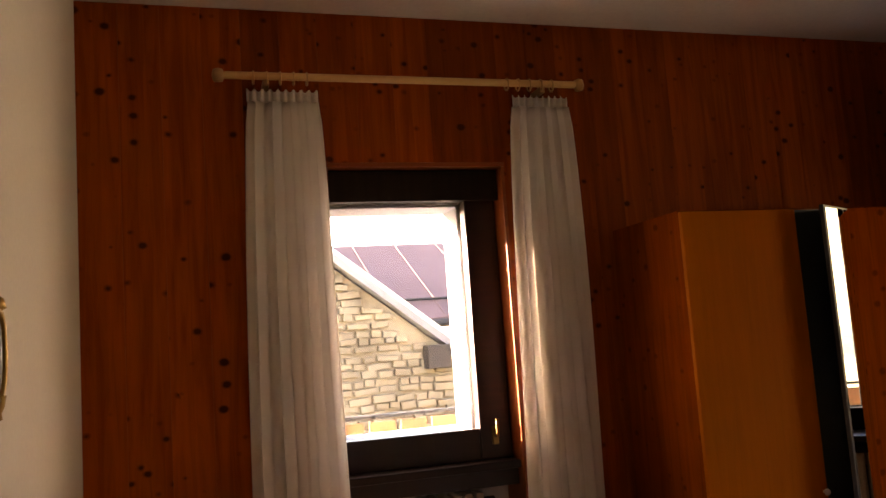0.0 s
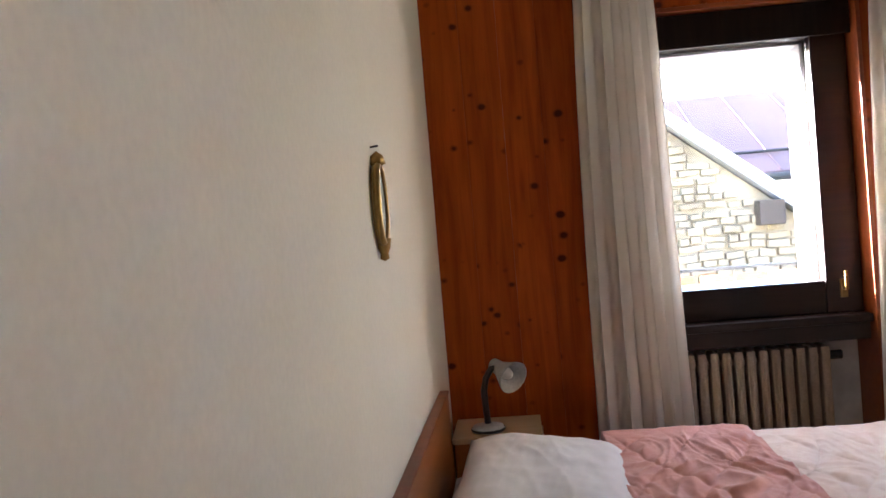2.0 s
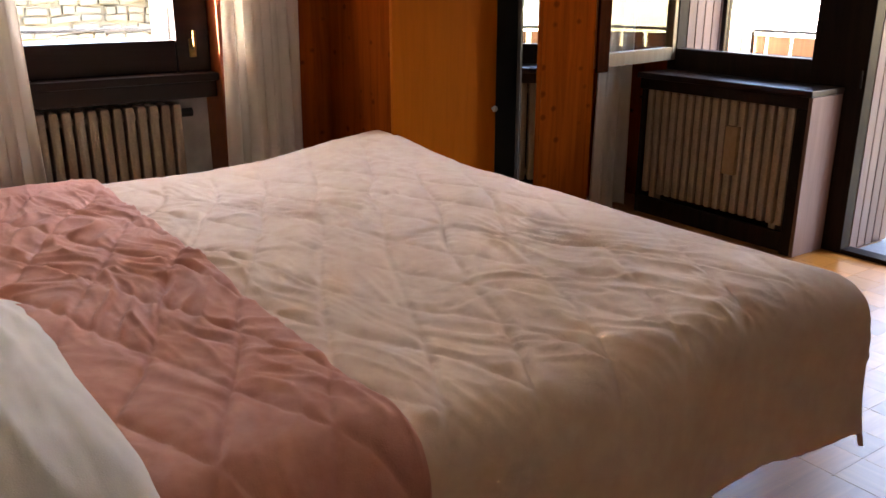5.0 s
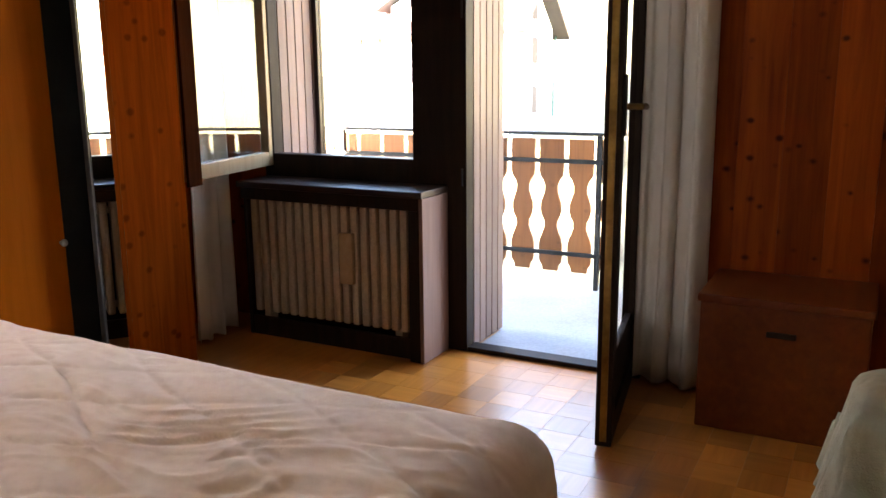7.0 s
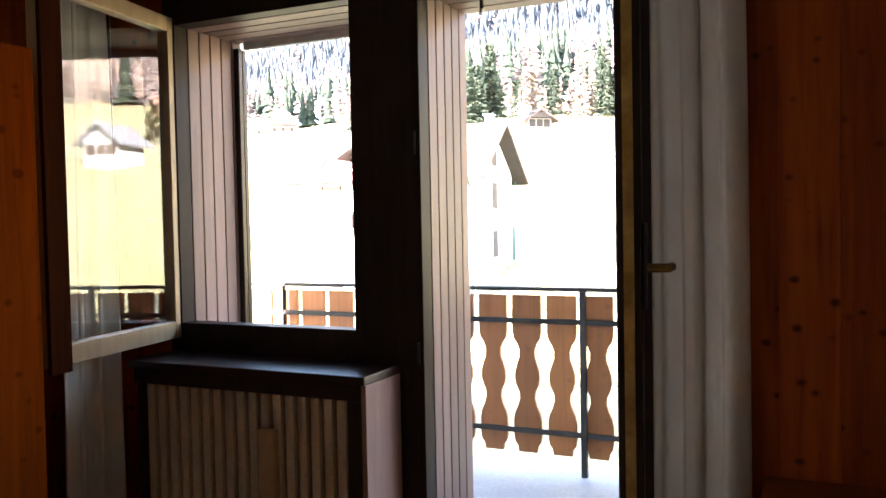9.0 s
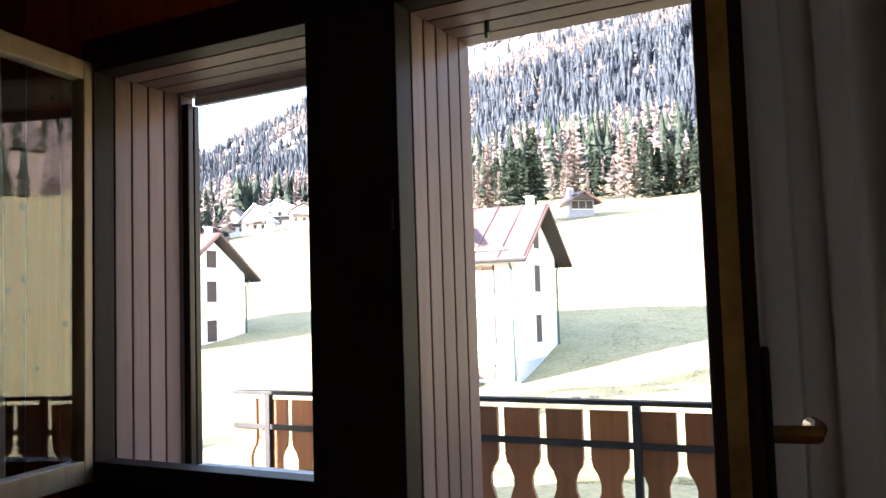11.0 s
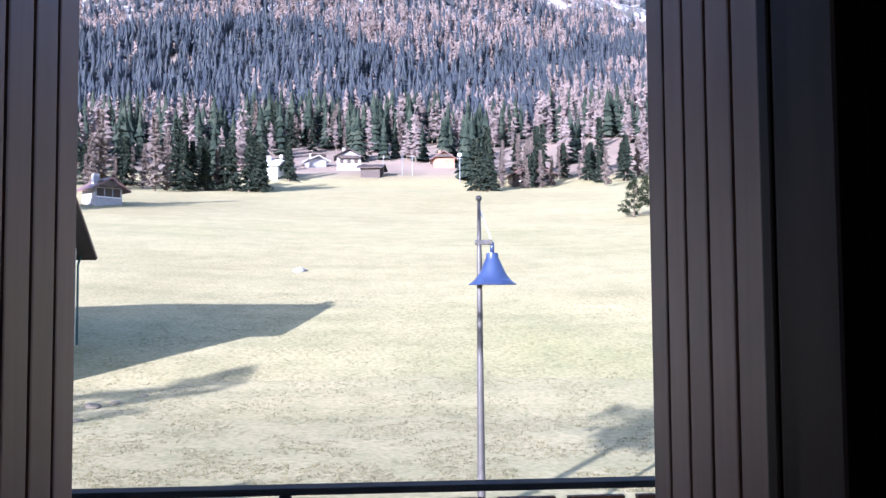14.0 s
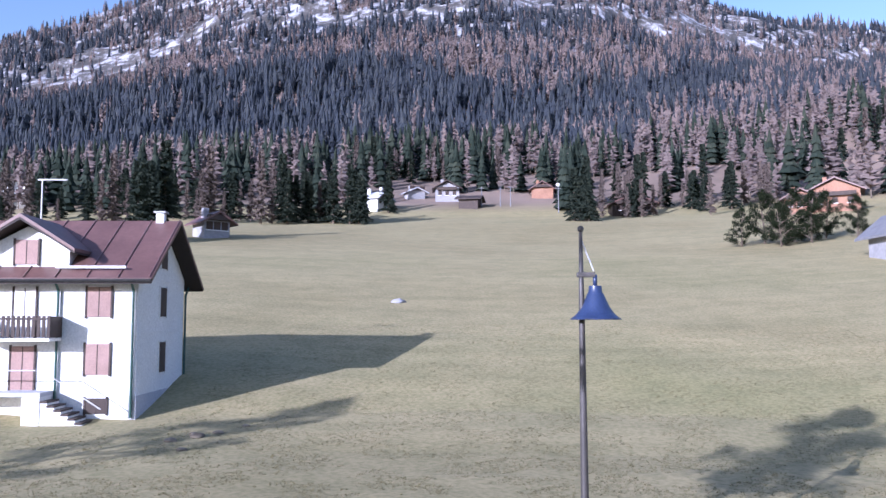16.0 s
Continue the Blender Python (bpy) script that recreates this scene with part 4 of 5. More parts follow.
azs = sorted(set([round(-50 + 0.5 * i, 2) for i in range(206)] + list(range(56, 180, 6)) + list(range(-180, -55, 6))))
rads = [0.5, 4, 8, 12, 16] + [18 + 0.5 * i for i in range(80)] + [58, 62] + [66 + 8 * i for i in range(18)] + [213 + 13 * i for i in range(77)] + [1230, 1300, 1500, 2000, 3000, 4500]
gv, gf = [], []
for r in rads:
    for a in azs:
        x, y = EYE0[0] + r * math.cos(radians(a)), EYE0[1] + r * math.sin(radians(a))
        gv.append((x, y, ground_z(x, y) if r <= 1300 else -20.0))
na = len(azs)
for i in range(len(rads) - 1):
    for j in range(na):
        k = (j + 1) % na
        gf.append((i * na + j, i * na + k, (i + 1) * na + k, (i + 1) * na + j))
gf.append(tuple(range(na - 1, -1, -1)))
gm = bpy.data.meshes.new("ground")
gm.from_pydata(gv, [], gf)
gm.materials.append(M_GROUND)
gm.polygons.foreach_set("use_smooth", [True] * len(gm.polygons))
tagged(new("ground", gm), "sloping dry autumn meadow rising to a wooded rocky mountain", kind="structure")


# ---- the white three-storey houses ----
def town_house(at, turn, label):
    """x runs along the gable wall away from the viewer, y along the front; the origin is the front corner."""
    D, LF, Z0, ZE, ZR = 6.7, 8.6, -3.2, 3.72, 6.0
    h = thing("house", at, label, "house", "white houses by the meadow", turn)
    wl = [(0, Z0), (D, Z0), (D, ZE), (D / 2, ZR - 0.25), (0, ZE)]
    wall = part("wall", bm_prism(wl, "y", 0, LF), M_RENDER, h, "white rendered wall")
    part("plinth", bm_box(-0.0, D + 0.02, -0.025, 0.3, Z0, -1.35, 0.01), M_PLINTH, h, "bluish grey plinth")
    part("string_course", bm_box(0.02, D, -0.02, 0.05, 1.16, 1.26, 0.005), M_RENDER, h)
    part("string_course", bm_box(0.02, D, -0.02, 0.05, 3.40, 3.50, 0.005), M_RENDER, h)
    t, ov, og = 0.16, 0.75, 0.75
    k = (ZR - ZE) / (D / 2)
    for side in (0, 1):
        xe, xm = (-ov, D / 2) if side == 0 else (D + ov, D / 2)
        ze = ZE - k * ov + 0.15
        o = [(xe, ze), (xm, ZR + 0.15), (xm, ZR + 0.15 - t), (xe, ze - t)]
        rf = part("roof_slope", bm_prism(o, "y", -og, LF + og), M_ROOF, h, "brown sheet-metal roof slope")
        part("soffit", bm_prism([(xe, ze - t - 0.01), (xm, ZR + 0.14 - t), (xm, ZR + 0.08 - t), (xe, ze - t - 0.07)], "y", -og + 0.02, LF + og - 0.02), M_EAVE, rf, "dark eave boards")
        for i in range(9):
            y = -og + 0.1 + i * (LF + 2 * og - 0.2) / 8
            dx = (xm - xe)
            part("seam", bm_tube([(xe, y, ze + 0.02), (xm, y, ZR + 0.17)], 0.035, 5), M_ROOF, rf)
        part("gutter", bm_tube([(xe - 0.05 * (1 if side == 0 else -1), -og, ze - 0.10), (xe - 0.05 * (1 if side == 0 else -1), LF + og, ze - 0.10)], 0.07, 8), M_IRON, h)
    for y0 in (0.6, 5.9):
        part("snow_guard", bm_tube([(-0.35, y0 - 0.2, ZE + 0.10), (-0.35, y0 + 2.6, ZE + 0.10)], 0.06, 6), M_RENDER, h, "pale snow guard")
    for x, y in ((-0.10, 0.15), (D + 0.05, -0.08), (-0.10, 3.15)):
        part("downpipe", bm_tube([(x - (0.5 if x < 1 else -0.5), y, ZE - 0.35), (x - 0.02, y, ZE - 0.85), (x, y, -2.2)], 0.055, 8), M_PIPE, h, "green downpipe")

    def window(x0, x1, y0, y1, z0, z1, material, lab):
        w = part("window", bm_box(x0, x1, y0, y1, z0, z1, 0.01), material, h, lab)
        if x1 - x0 < y1 - y0:
            ym = (y0 + y1) / 2
            part("frame", bm_box(x0 - 0.02, x1, y0 - 0.08, y0 - 0.005, z0 - 0.06, z1 + 0.06, 0.006), M_SHUTTER_D, w)
            part("frame", bm_box(x0 - 0.02, x1, y1 + 0.005, y1 + 0.08, z0 - 0.06, z1 + 0.06, 0.006), M_SHUTTER_D, w)
            part("shutter_gap", bm_box(x0 - 0.012, x0 - 0.001, ym - 0.015, ym + 0.015, z0 + 0.01, z1 - 0.01), M_SHUTTER_D, w)
        else:
            part("frame", bm_box(x0 - 0.07, x0 - 0.004, y0 - 0.02, y1, z0 - 0.06, z1 + 0.06, 0.006), M_RENDER, w)
            part("frame", bm_box(x1 + 0.004, x1 + 0.07, y0 - 0.02, y1, z0 - 0.06, z1 + 0.06, 0.006), M_RENDER, w)
        return w

    for ym in (1.55, 7.35):
        window(-0.05, 0.05, ym - 0.47, ym + 0.47, 1.82, 3.03, M_SHUTTER, "closed faded shutters")
        window(-0.05, 0.05, ym - 0.47, ym + 0.47, -0.50, 0.74, M_SHUTTER, "closed faded shutters")
        window(-0.04, 0.05, ym - 0.40, ym + 0.40, -2.05, -1.43, M_SHUTTER_D, "dark basement window")
    for z0, z1 in ((3.99, 5.05), (1.86, 3.14), (-0.58, 0.73)):
        window(D * 0.42, D * 0.42 + 0.95, -0.05, 0.05, z0, z1, M_SHUTTER_D, "dark shuttered gable window")
    # wall dormer with its own gable roof
    c = 4.5
    part("dormer_wall", bm_prism([(c - 1.7, ZE - 0.3), (c + 1.7, ZE - 0.3), (c + 1.7, 4.6), (c, 5.5), (c - 1.7, 4.6)], "x", -0.02, 2.4), M_RENDER, h, "white dormer wall")
    for s in (-1, 1):
        part("dormer_roof", bm_prism([(c, 5.95), (c + s * 2.2, 4.55), (c + s * 2.2, 4.42), (c, 5.80)], "x", -0.8, 2.9), M_ROOF, h, "brown dormer roof slope")
        part("dormer_soffit", bm_prism([(c, 5.79), (c + s * 2.2, 4.41), (c + s * 2.2, 4.33), (c, 5.70)], "x", -0.78, 2.0), M_EAVE, h, "dark dormer soffit")
    window(-0.08, 0.03, c - 0.45, c + 0.45, 3.95, 4.95, M_SHUTTER, "closed dormer shutters")
    window(-0.05, 0.05, c - 0.42, c + 0.42, 0.95, 3.0, M_SHEET, "white balcony door")
    window(-0.05, 0.05, c - 0.45, c + 0.45, -1.08, 0.65, M_SHUTTER, "brown entrance door")
    bal = part("balcony", bm_box(-1.15, 0.0, c - 1.5, c + 1.5, 0.86, 0.98, 0.01), M_RENDER, h, "small balcony")
    for i in range(16):
        y = c - 1.46 + i * 2.92 / 15
        part("baluster", bm_box(-1.16, -1.12, y - 0.065, y + 0.065, 1.02, 1.86, 0.01), M_SHUTTER_D, bal)
    part("rail", bm_box(-1.18, -1.10, c - 1.52, c + 1.52, 1.70, 1.78, 0.01), M_SHUTTER_D, bal)
    for s in (-1, 1):
        part("side_board", bm_box(-1.15, -0.02, c + s * 1.48 - 0.03, c + s * 1.48 + 0.03, 1.0, 1.84, 0.01), M_SHUTTER_D, bal)
    # outside stair with landing
    part("landing", bm_box(-1.3, 0, c - 1.3, c + 2.6, -1.26, -1.10, 0.01), M_PLINTH, h, "grey stone landing")
    part("landing_wall", bm_box(-1.28, -0.02, c - 1.28, c - 0.6, -2.95, -1.27, 0.01), M_RENDER, h)
    for i in range(9):
        y = c - 1.3 - 0.27 * (i + 1)
        part("step", bm_box(-1.3, -0.15, y, y + 0.30, -1.34 - 0.165 * (i + 1), -1.26 - 0.165 * (i + 1), 0.01), M_SHUTTER_D, h, "dark stone step")
        part("step_base", bm_box(-1.25, -0.2, y + 0.01, y + 0.28, -3.0, -1.345 - 0.165 * (i + 1)), M_RENDER, h)
    part("stair_rail", bm_tube([(-1.25, c - 3.6, -1.75), (-1.25, c - 1.3, -0.25), (-1.25, c + 2.5, -0.25)], 0.025, 6), M_GREY_METAL, h)
    ch1 = part("chimney", bm_box(D / 2 - 0.18, D / 2 + 0.18, 0.0, 0.36, ZR - 0.5, ZR + 0.48, 0.02), M_RENDER, h, "white chimney")
    part("cap", bm_box(D / 2 - 0.26, D / 2 + 0.26, -0.08, 0.44, ZR + 0.49, ZR + 0.56, 0.01), M_PLINTH, ch1)
    an = part("antenna", bm_tube([(D / 2, c + 1.0, ZR), (D / 2, c + 1.0, ZR + 2.0)], 0.035, 6), M_GREY_METAL, h, "roof antenna")
    part("antenna_arm", bm_tube([(D / 2, c - 0.1, ZR + 2.0), (D / 2, c + 1.2, ZR + 2.0)], 0.04, 6), M_GREY_METAL, an)
    part("path_slab", bm_box(-2.2, 0, -0.9, LF, -2.95, -2.72, 0.02), M_PLINTH, h, "pale paving along the front")
    return h


town_house((35.25, 16.75, 0), 5.0, "white three-storey house with brown roof and shutters")
town_house((36.0, 38.6, 0.1), 5.0, "white house with dark eaves beyond the first one")


# ---- bell lamp in the meadow ----
lx, ly = 15.61, 1.14
lz = ground_z(lx, ly)
lp = thing("street_lamp", (lx, ly, lz), "tall street lamp with blue bell-shaped shade", "street lamp")
top = 3.06 - lz
part("pole", bm_tube([(0, 0, -0.3), (0, 0, 1.2), (0, 0, top - 1.1), (0, 0, top - 0.05)], [0.075, 0.068, 0.045, 0.028], 12), M_POLE, lp, "slim brownish pole", True)
part("ball", bm_lathe([(0.001, -0.055), (0.04, -0.04), (0.055, 0), (0.04, 0.04), (0.001, 0.055)], 14, None, (0, 0, top)), M_POLE, lp, "", True)
part("bracket", bm_box(-0.05, 0.05, -0.22, 0.07, top - 0.78, top - 0.70, 0.01), M_POLE, lp)
part("stay", bm_tube([(0, 0, top - 0.15), (0, -0.2, top - 0.68)], 0.012, 6), M_GREY_METAL, lp)
bs = bm_lathe([(0.10, 0.0), (0.11, -0.10), (0.13, -0.13), (0.17, -0.22), (0.235, -0.36), (0.31, -0.46), (0.395, -0.52), (0.41, -0.54), (0.38, -0.53), (0.20, -0.34), (0.09, -0.10), (0.001, -0.06)], 30, None, (0, -0.22, top - 0.92))
bm_tube([(0, -0.22, top - 0.74), (0, -0.22, top - 0.92)], 0.035, 10, bs)
part("shade", bs, M_LAMP_BLUE, lp, "blue bell-shaped shade", True)

# ---- stone barn and big roof to the north ----
nb = thing("stone_barn", (0, 14, 0), "rubble stone barn gable with pale verge boards", "barn")
ap = (-0.9, 3.96)
part("wall", bm_prism([(-4.5, -3.3), (3.3, -3.3), (3.3, 0.67), ap, (-4.5, 1.3)], "y", 0.02, 0.9), M_STONE, nb, "rubble stone wall")
part("verge", bm_prism([(ap[0], ap[1] + 0.06), (3.7, 0.37), (3.7, 0.50), (ap[0], ap[1] + 0.20)], "y", -0.25, 0.95), M_VERGE, nb, "pale verge board")
part("roof", bm_prism([(ap[0], ap[1] + 0.205), (3.7, 0.51), (3.7, 0.60), (ap[0], ap[1] + 0.29)], "y", -0.22, 0.95), M_PLINTH, nb)
part("beam_end", bm_box(2.05, 2.42, -0.30, 0.02, 1.05, 1.42, 0.02), M_EAVE, nb, "dark timber beam end")
rng = random.Random(5)
stone = mesh_of("stone", bm_box(-0.5, 0.5, -0.05, 0.06, -0.5, 0.5, 0.06), M_STONE)
for j in range(27):
    z = -0.35 + j * 0.125 + rng.uniform(-0.015, 0.015)
    x = -0.3 + rng.uniform(0, 0.2)
    while x < 3.2 and z < ap[1] - (x + 0.15 - ap[0]) * 0.789 - 0.18:
        w = rng.uniform(0.12, 0.40)
        st3 = new("stone", stone)
        st3.parent = nb
        st3.matrix_local = Matrix.LocRotScale((x + w / 2, rng.uniform(-0.03, 0.02), z + rng.uniform(-0.02, 0.02)), Euler((0, rng.uniform(-0.10, 0.10), 0)), (w * 0.96, rng.uniform(0.5, 1.2), rng.uniform(0.075, 0.125)))
        x += w + 0.02
br = thing("barn_house", (2.5, 17, 0), "large house with faded reddish sheet roof", "house")
part("wall", bm_box(-6, 1.0, -1.2, 7, -3.3, 1.6), M_RENDER, br)
part("roof_slope", bm_prism([(-1.55, 1.90), (2.1, 3.70), (2.1, 3.57), (-1.55, 1.76)], "x", -6.6, 1.6), M_ROOF_PINK, br, "faded reddish sheet roof")
part("roof_slope", bm_prism([(2.1, 3.70), (7.6, 1.0), (7.6, 0.86), (2.1, 3.57)], "x", -6.6, 1.6), M_ROOF_PINK, br)
for i in range(9):
    part("seam", bm_tube([(-6.2 + i * 0.95, -1.56, 1.92), (-6.2 + i * 0.95, 2.1, 3.72)], 0.012, 5), M_ROOF_PINK, br)
part("snow_guard", bm_tube([(-6.4, -0.9, 2.28), (1.5, -0.9, 2.28)], 0.03, 6), M_IRON, br)
part("gutter", bm_tube([(-6.6, -1.6, 1.80), (1.6, -1.6, 1.80)], 0.07, 8), M_IRON, br)


# ---- far houses, chalets and shed ----
def far_house(name, r, a, w, d, zwall, zroof, roof, wallm, label, turn=0.0, base=None):
    x, y = EYE0[0] + r * math.cos(radians(a)), EYE0[1] + r * math.sin(radians(a))
    z = ground_z(x, y) if base is None else base
    h = thing(name, (x, y, z), label, "house", "", a + turn)
    part("wall", bm_prism([(-w / 2, -1.5), (w / 2, -1.5), (w / 2, zwall), (0, zroof - 0.3), (-w / 2, zwall)], "x", -d / 2, d / 2), wallm, h)
    k = (zroof - zwall) / (w / 2)
    for s in (-1, 1):
        e = s * (w / 2 + 0.9)
        part("roof_slope", bm_prism([(0, zroof), (e, zwall - 0.9 * k), (e, zwall - 0.9 * k + 0.25), (0, zroof + 0.3)], "x", -d / 2 - 1.0, d / 2 + 1.0), roof, h)
    for i in (-1, 0, 1):
        for zz in (0.9, 3.4):
            if zz + 1.2 < zwall:
                wn2 = part("window", bm_box(-d / 2 - 0.06, -d / 2 + 0.02, i * w * 0.3 - 0.5, i * w * 0.3 + 0.5, zz, zz + 1.2), M_SHUTTER_D, h)
                part("sill", bm_box(-d / 2 - 0.12, -d / 2 - 0.062, i * w * 0.3 - 0.6, i * w * 0.3 + 0.6, zz - 0.12, zz), M_RENDER, wn2)
    if "shed" in label:
        return h
    part("balcony", bm_box(-d / 2 - 0.9, -d / 2 - 0.13, -w * 0.42, w * 0.42, 2.3, 3.1), M_SHUTTER_D, h)
    part("chimney", bm_box(-0.4, 0.4, w * 0.15, w * 0.15 + 0.8, zroof - 1.0, zroof + 0.9), wallm, h)
    return h


M_ORANGE = two_scale("orange_timber", (0.26, 0.135, 0.085), (0.34, 0.19, 0.125), 3, 0.4, 0.8, 0)
for r, a, w, d, zw, zr, roof, wm, turn, lab in (
        (212, 7.8, 7, 7, 2.4, 4.0, M_PLINTH, M_RENDER, 60, "low grey farmhouse at the meadow edge"),
        (228, 2.6, 6.5, 6, 3.0, 4.8, M_SHUTTER_D, M_FAR_WALL, 0, "white chalet with dark roof at the wood's edge"),
        (232, 4.9, 5, 4, 1.5, 2.6, M_PLINTH, M_FAR_WALL, 20, "long pale barn at the wood's edge"),
        (235, -4.0, 6, 6, 2.0, 3.9, M_ROOF, M_ORANGE, 0, "small orange chalet at the wood's edge"),
        (215, 1.0, 6, 5, 1.8, 2.7, M_SHUTTER_D, M_SHUTTER_D, 80, "dark wooden shed at the wood's edge"),
        (200, -10.0, 10, 7, 2.5, 4.5, M_ROOF, M_EAVE, 10, "dark barn among trees"),
        (182, -22.6, 9, 8, 3.6, 5.8, M_ROOF, M_ORANGE, 0, "orange timber chalet with white base"),
        (178, -20.6, 6, 6, 2.6, 4.2, M_ROOF, M_ORANGE, 0, "small orange chalet beside the pines"),
        (128, 18.6, 4, 4, 2.2, 3.4, M_ROOF, M_FAR_WALL, 25, "blue-grey house behind the white house"),
        (92, -26.2, 4, 5, 2.6, 4.2, M_VERGE, M_FAR_WALL, 30, "grey metal-roofed shed with rubble")):
    far_house("far_house", r, a, w, d, zw, zr, roof, wm, lab, turn)
rng = random.Random(11)
for i in range(14):
    far_house("village_house", rng.uniform(215, 300), 30 + i * 1.5, rng.uniform(7, 10), 7, rng.uniform(3.5, 5.5), rng.uniform(6.2, 8), rng.choice((M_ROOF, M_PLINTH)), M_RENDER, "white village house at the valley edge", rng.uniform(-30, 30))


def utility_pole(r, a, h, lamp=False):
    x, y = EYE0[0] + r * math.cos(radians(a)), EYE0[1] + r * math.sin(radians(a))
    p = thing("utility_pole", (x, y, ground_z(x, y)), "pale wooden utility pole by the far chalets", "pole", "poles by the far chalets")
    part("shaft", bm_tube([(0, 0, -0.5), (0, 0, h)], [0.16, 0.10], 7), M_VERGE, p)
    part("crossarm", bm_box(-0.06, 0.06, -0.7, 0.7, h - 0.5, h - 0.38, 0.01), M_VERGE, p)
    if lamp:
        part("globe", bm_lathe([(0.001, -0.5), (0.4, -0.35), (0.5, 0), (0.4, 0.35), (0.001, 0.5)], 12, None, (0, 0, h + 0.45)), M_RENDER, p, "white globe", True)


for r, a, h, lm in ((214, 0.2, 5.5, False), (216, -1.1, 5.0, False), (216, -1.8, 5.5, False), (205, -5.1, 6.5, True), (210, 7.2, 5.0, True)):
    utility_pole(r, a, h, lm)


# ---- trees ----
def conifer(seed, hgt, wid, needles, label):
    """Tapered trunk, drooping limbs, and many small needle sprays."""
    r = random.Random(seed)
    t = thing("conifer", (0, 0, 0), label, "tree", "trees at the meadow edge")
    part("trunk", bm_tube([(0, 0, -1.0), (0.03 * hgt * r.uniform(-0.3, 0.3), 0, hgt * 0.5), (0, 0, hgt * 0.98)], [hgt * 0.017, hgt * 0.011, hgt * 0.002], 7), M_BARK, t)
    lb = bmesh.new()
    v, f = [], []
    for i in range(int(46 + hgt)):
        h = hgt * (0.10 + 0.88 * (i + r.random()) / (46 + hgt))
        reach = wid * (1 - (h / hgt) ** 1.25) * r.uniform(0.55, 1.15) + 0.12
        a = r.uniform(0, 6.283)
        tip = Vector((math.cos(a) * reach, math.sin(a) * reach, h - reach * r.uniform(0.10, 0.45)))
        bm_tube([(0, 0, h), tip], [0.05, 0.015], 4, lb, False)
        for k in range(11):
            q = Vector((0, 0, h)).lerp(tip, 0.2 + 0.8 * k / 10)
            s = 0.30 + 0.55 * (1 - k / 11) * wid / 3
            for m in range(3):
                b2, c2 = r.uniform(0, 6.283), r.uniform(-0.6, 0.2)
                d1 = Vector((math.cos(b2), math.sin(b2), c2)) * s
                d2 = Vector((-math.sin(b2), math.cos(b2), r.uniform(-0.5, 0.1))) * s * 0.5
                n0 = len(v)
                v += [q - d2, q + d1, q + d2, q + d1 * 0.5 - Vector((0, 0, s * 0.5))]
                f += [(n0, n0 + 1, n0 + 2), (n0, n0 + 3, n0 + 1)]
    tagged(part("branches", lb, M_BARK, t), kind="stuff")
    me = bpy.data.meshes.new("crown")
    me.from_pydata(v, [], f)
    me.materials.append(needles)
    tagged(new("crown", me), "").parent = t
    return t


KINDS = [conifer(1, 15, 3.3, M_NEEDLE, "dark green spruce at the meadow edge"), conifer(2, 12, 3.5, M_NEEDLE, "bushy dark spruce at the meadow edge"),
         conifer(3, 16, 2.8, M_LARCH, "bare rust-coloured larch at the meadow edge"), conifer(4, 13, 1.9, M_LARCH, "slim grey-brown larch at the meadow edge")]


def polar(r, a):
    x, y = EYE0[0] + r * math.cos(radians(a)), EYE0[1] + r * math.sin(radians(a))
    return x, y, ground_z(x, y)


used = set()


def plant(k, r, a, s, turn):
    x, y, z = polar(r, a)
    m = pose(x, y, z - 0.2, 0, 0, turn) @ Matrix.Diagonal((s, s, s, 1))
    if k not in used:
        used.add(k)
        KINDS[k].matrix_world = m
        return KINDS[k]
    return copy_thing(KINDS[k], m)


rng = random.Random(21)
plant(1, 120, 22.6, 1, 0)
plant(0, 122, 21.6, 1, 40)
plant(1, 116, 23.2, 1, 80)
for a0, a1, r0, r1, n, mix in ((8.2, 14.0, 172, 186, 24, (0, 0, 1, 1, 3)), (14.0, 20.5, 170, 190, 16, (1, 3, 3, 2)), (-1, 9.5, 262, 290, 26, (0, 1, 2, 2, 3)), (6.2, 6.8, 205, 212, 2, (1,)), (-7.2, -5.6, 176, 186, 6, (0, 1)),
                               (-19, -8, 186, 224, 34, (0, 1, 3, 3, 2)), (-30, -19, 268, 300, 24, (0, 1, 3, 2)), (21, 32, 180, 215, 26, (0, 1, 2, 3))):
    for i in range(n):
        plant(rng.choice(mix), rng.uniform(r0, r1), rng.uniform(a0, a1), rng.uniform(0.55, 1.05), rng.uniform(0, 360))


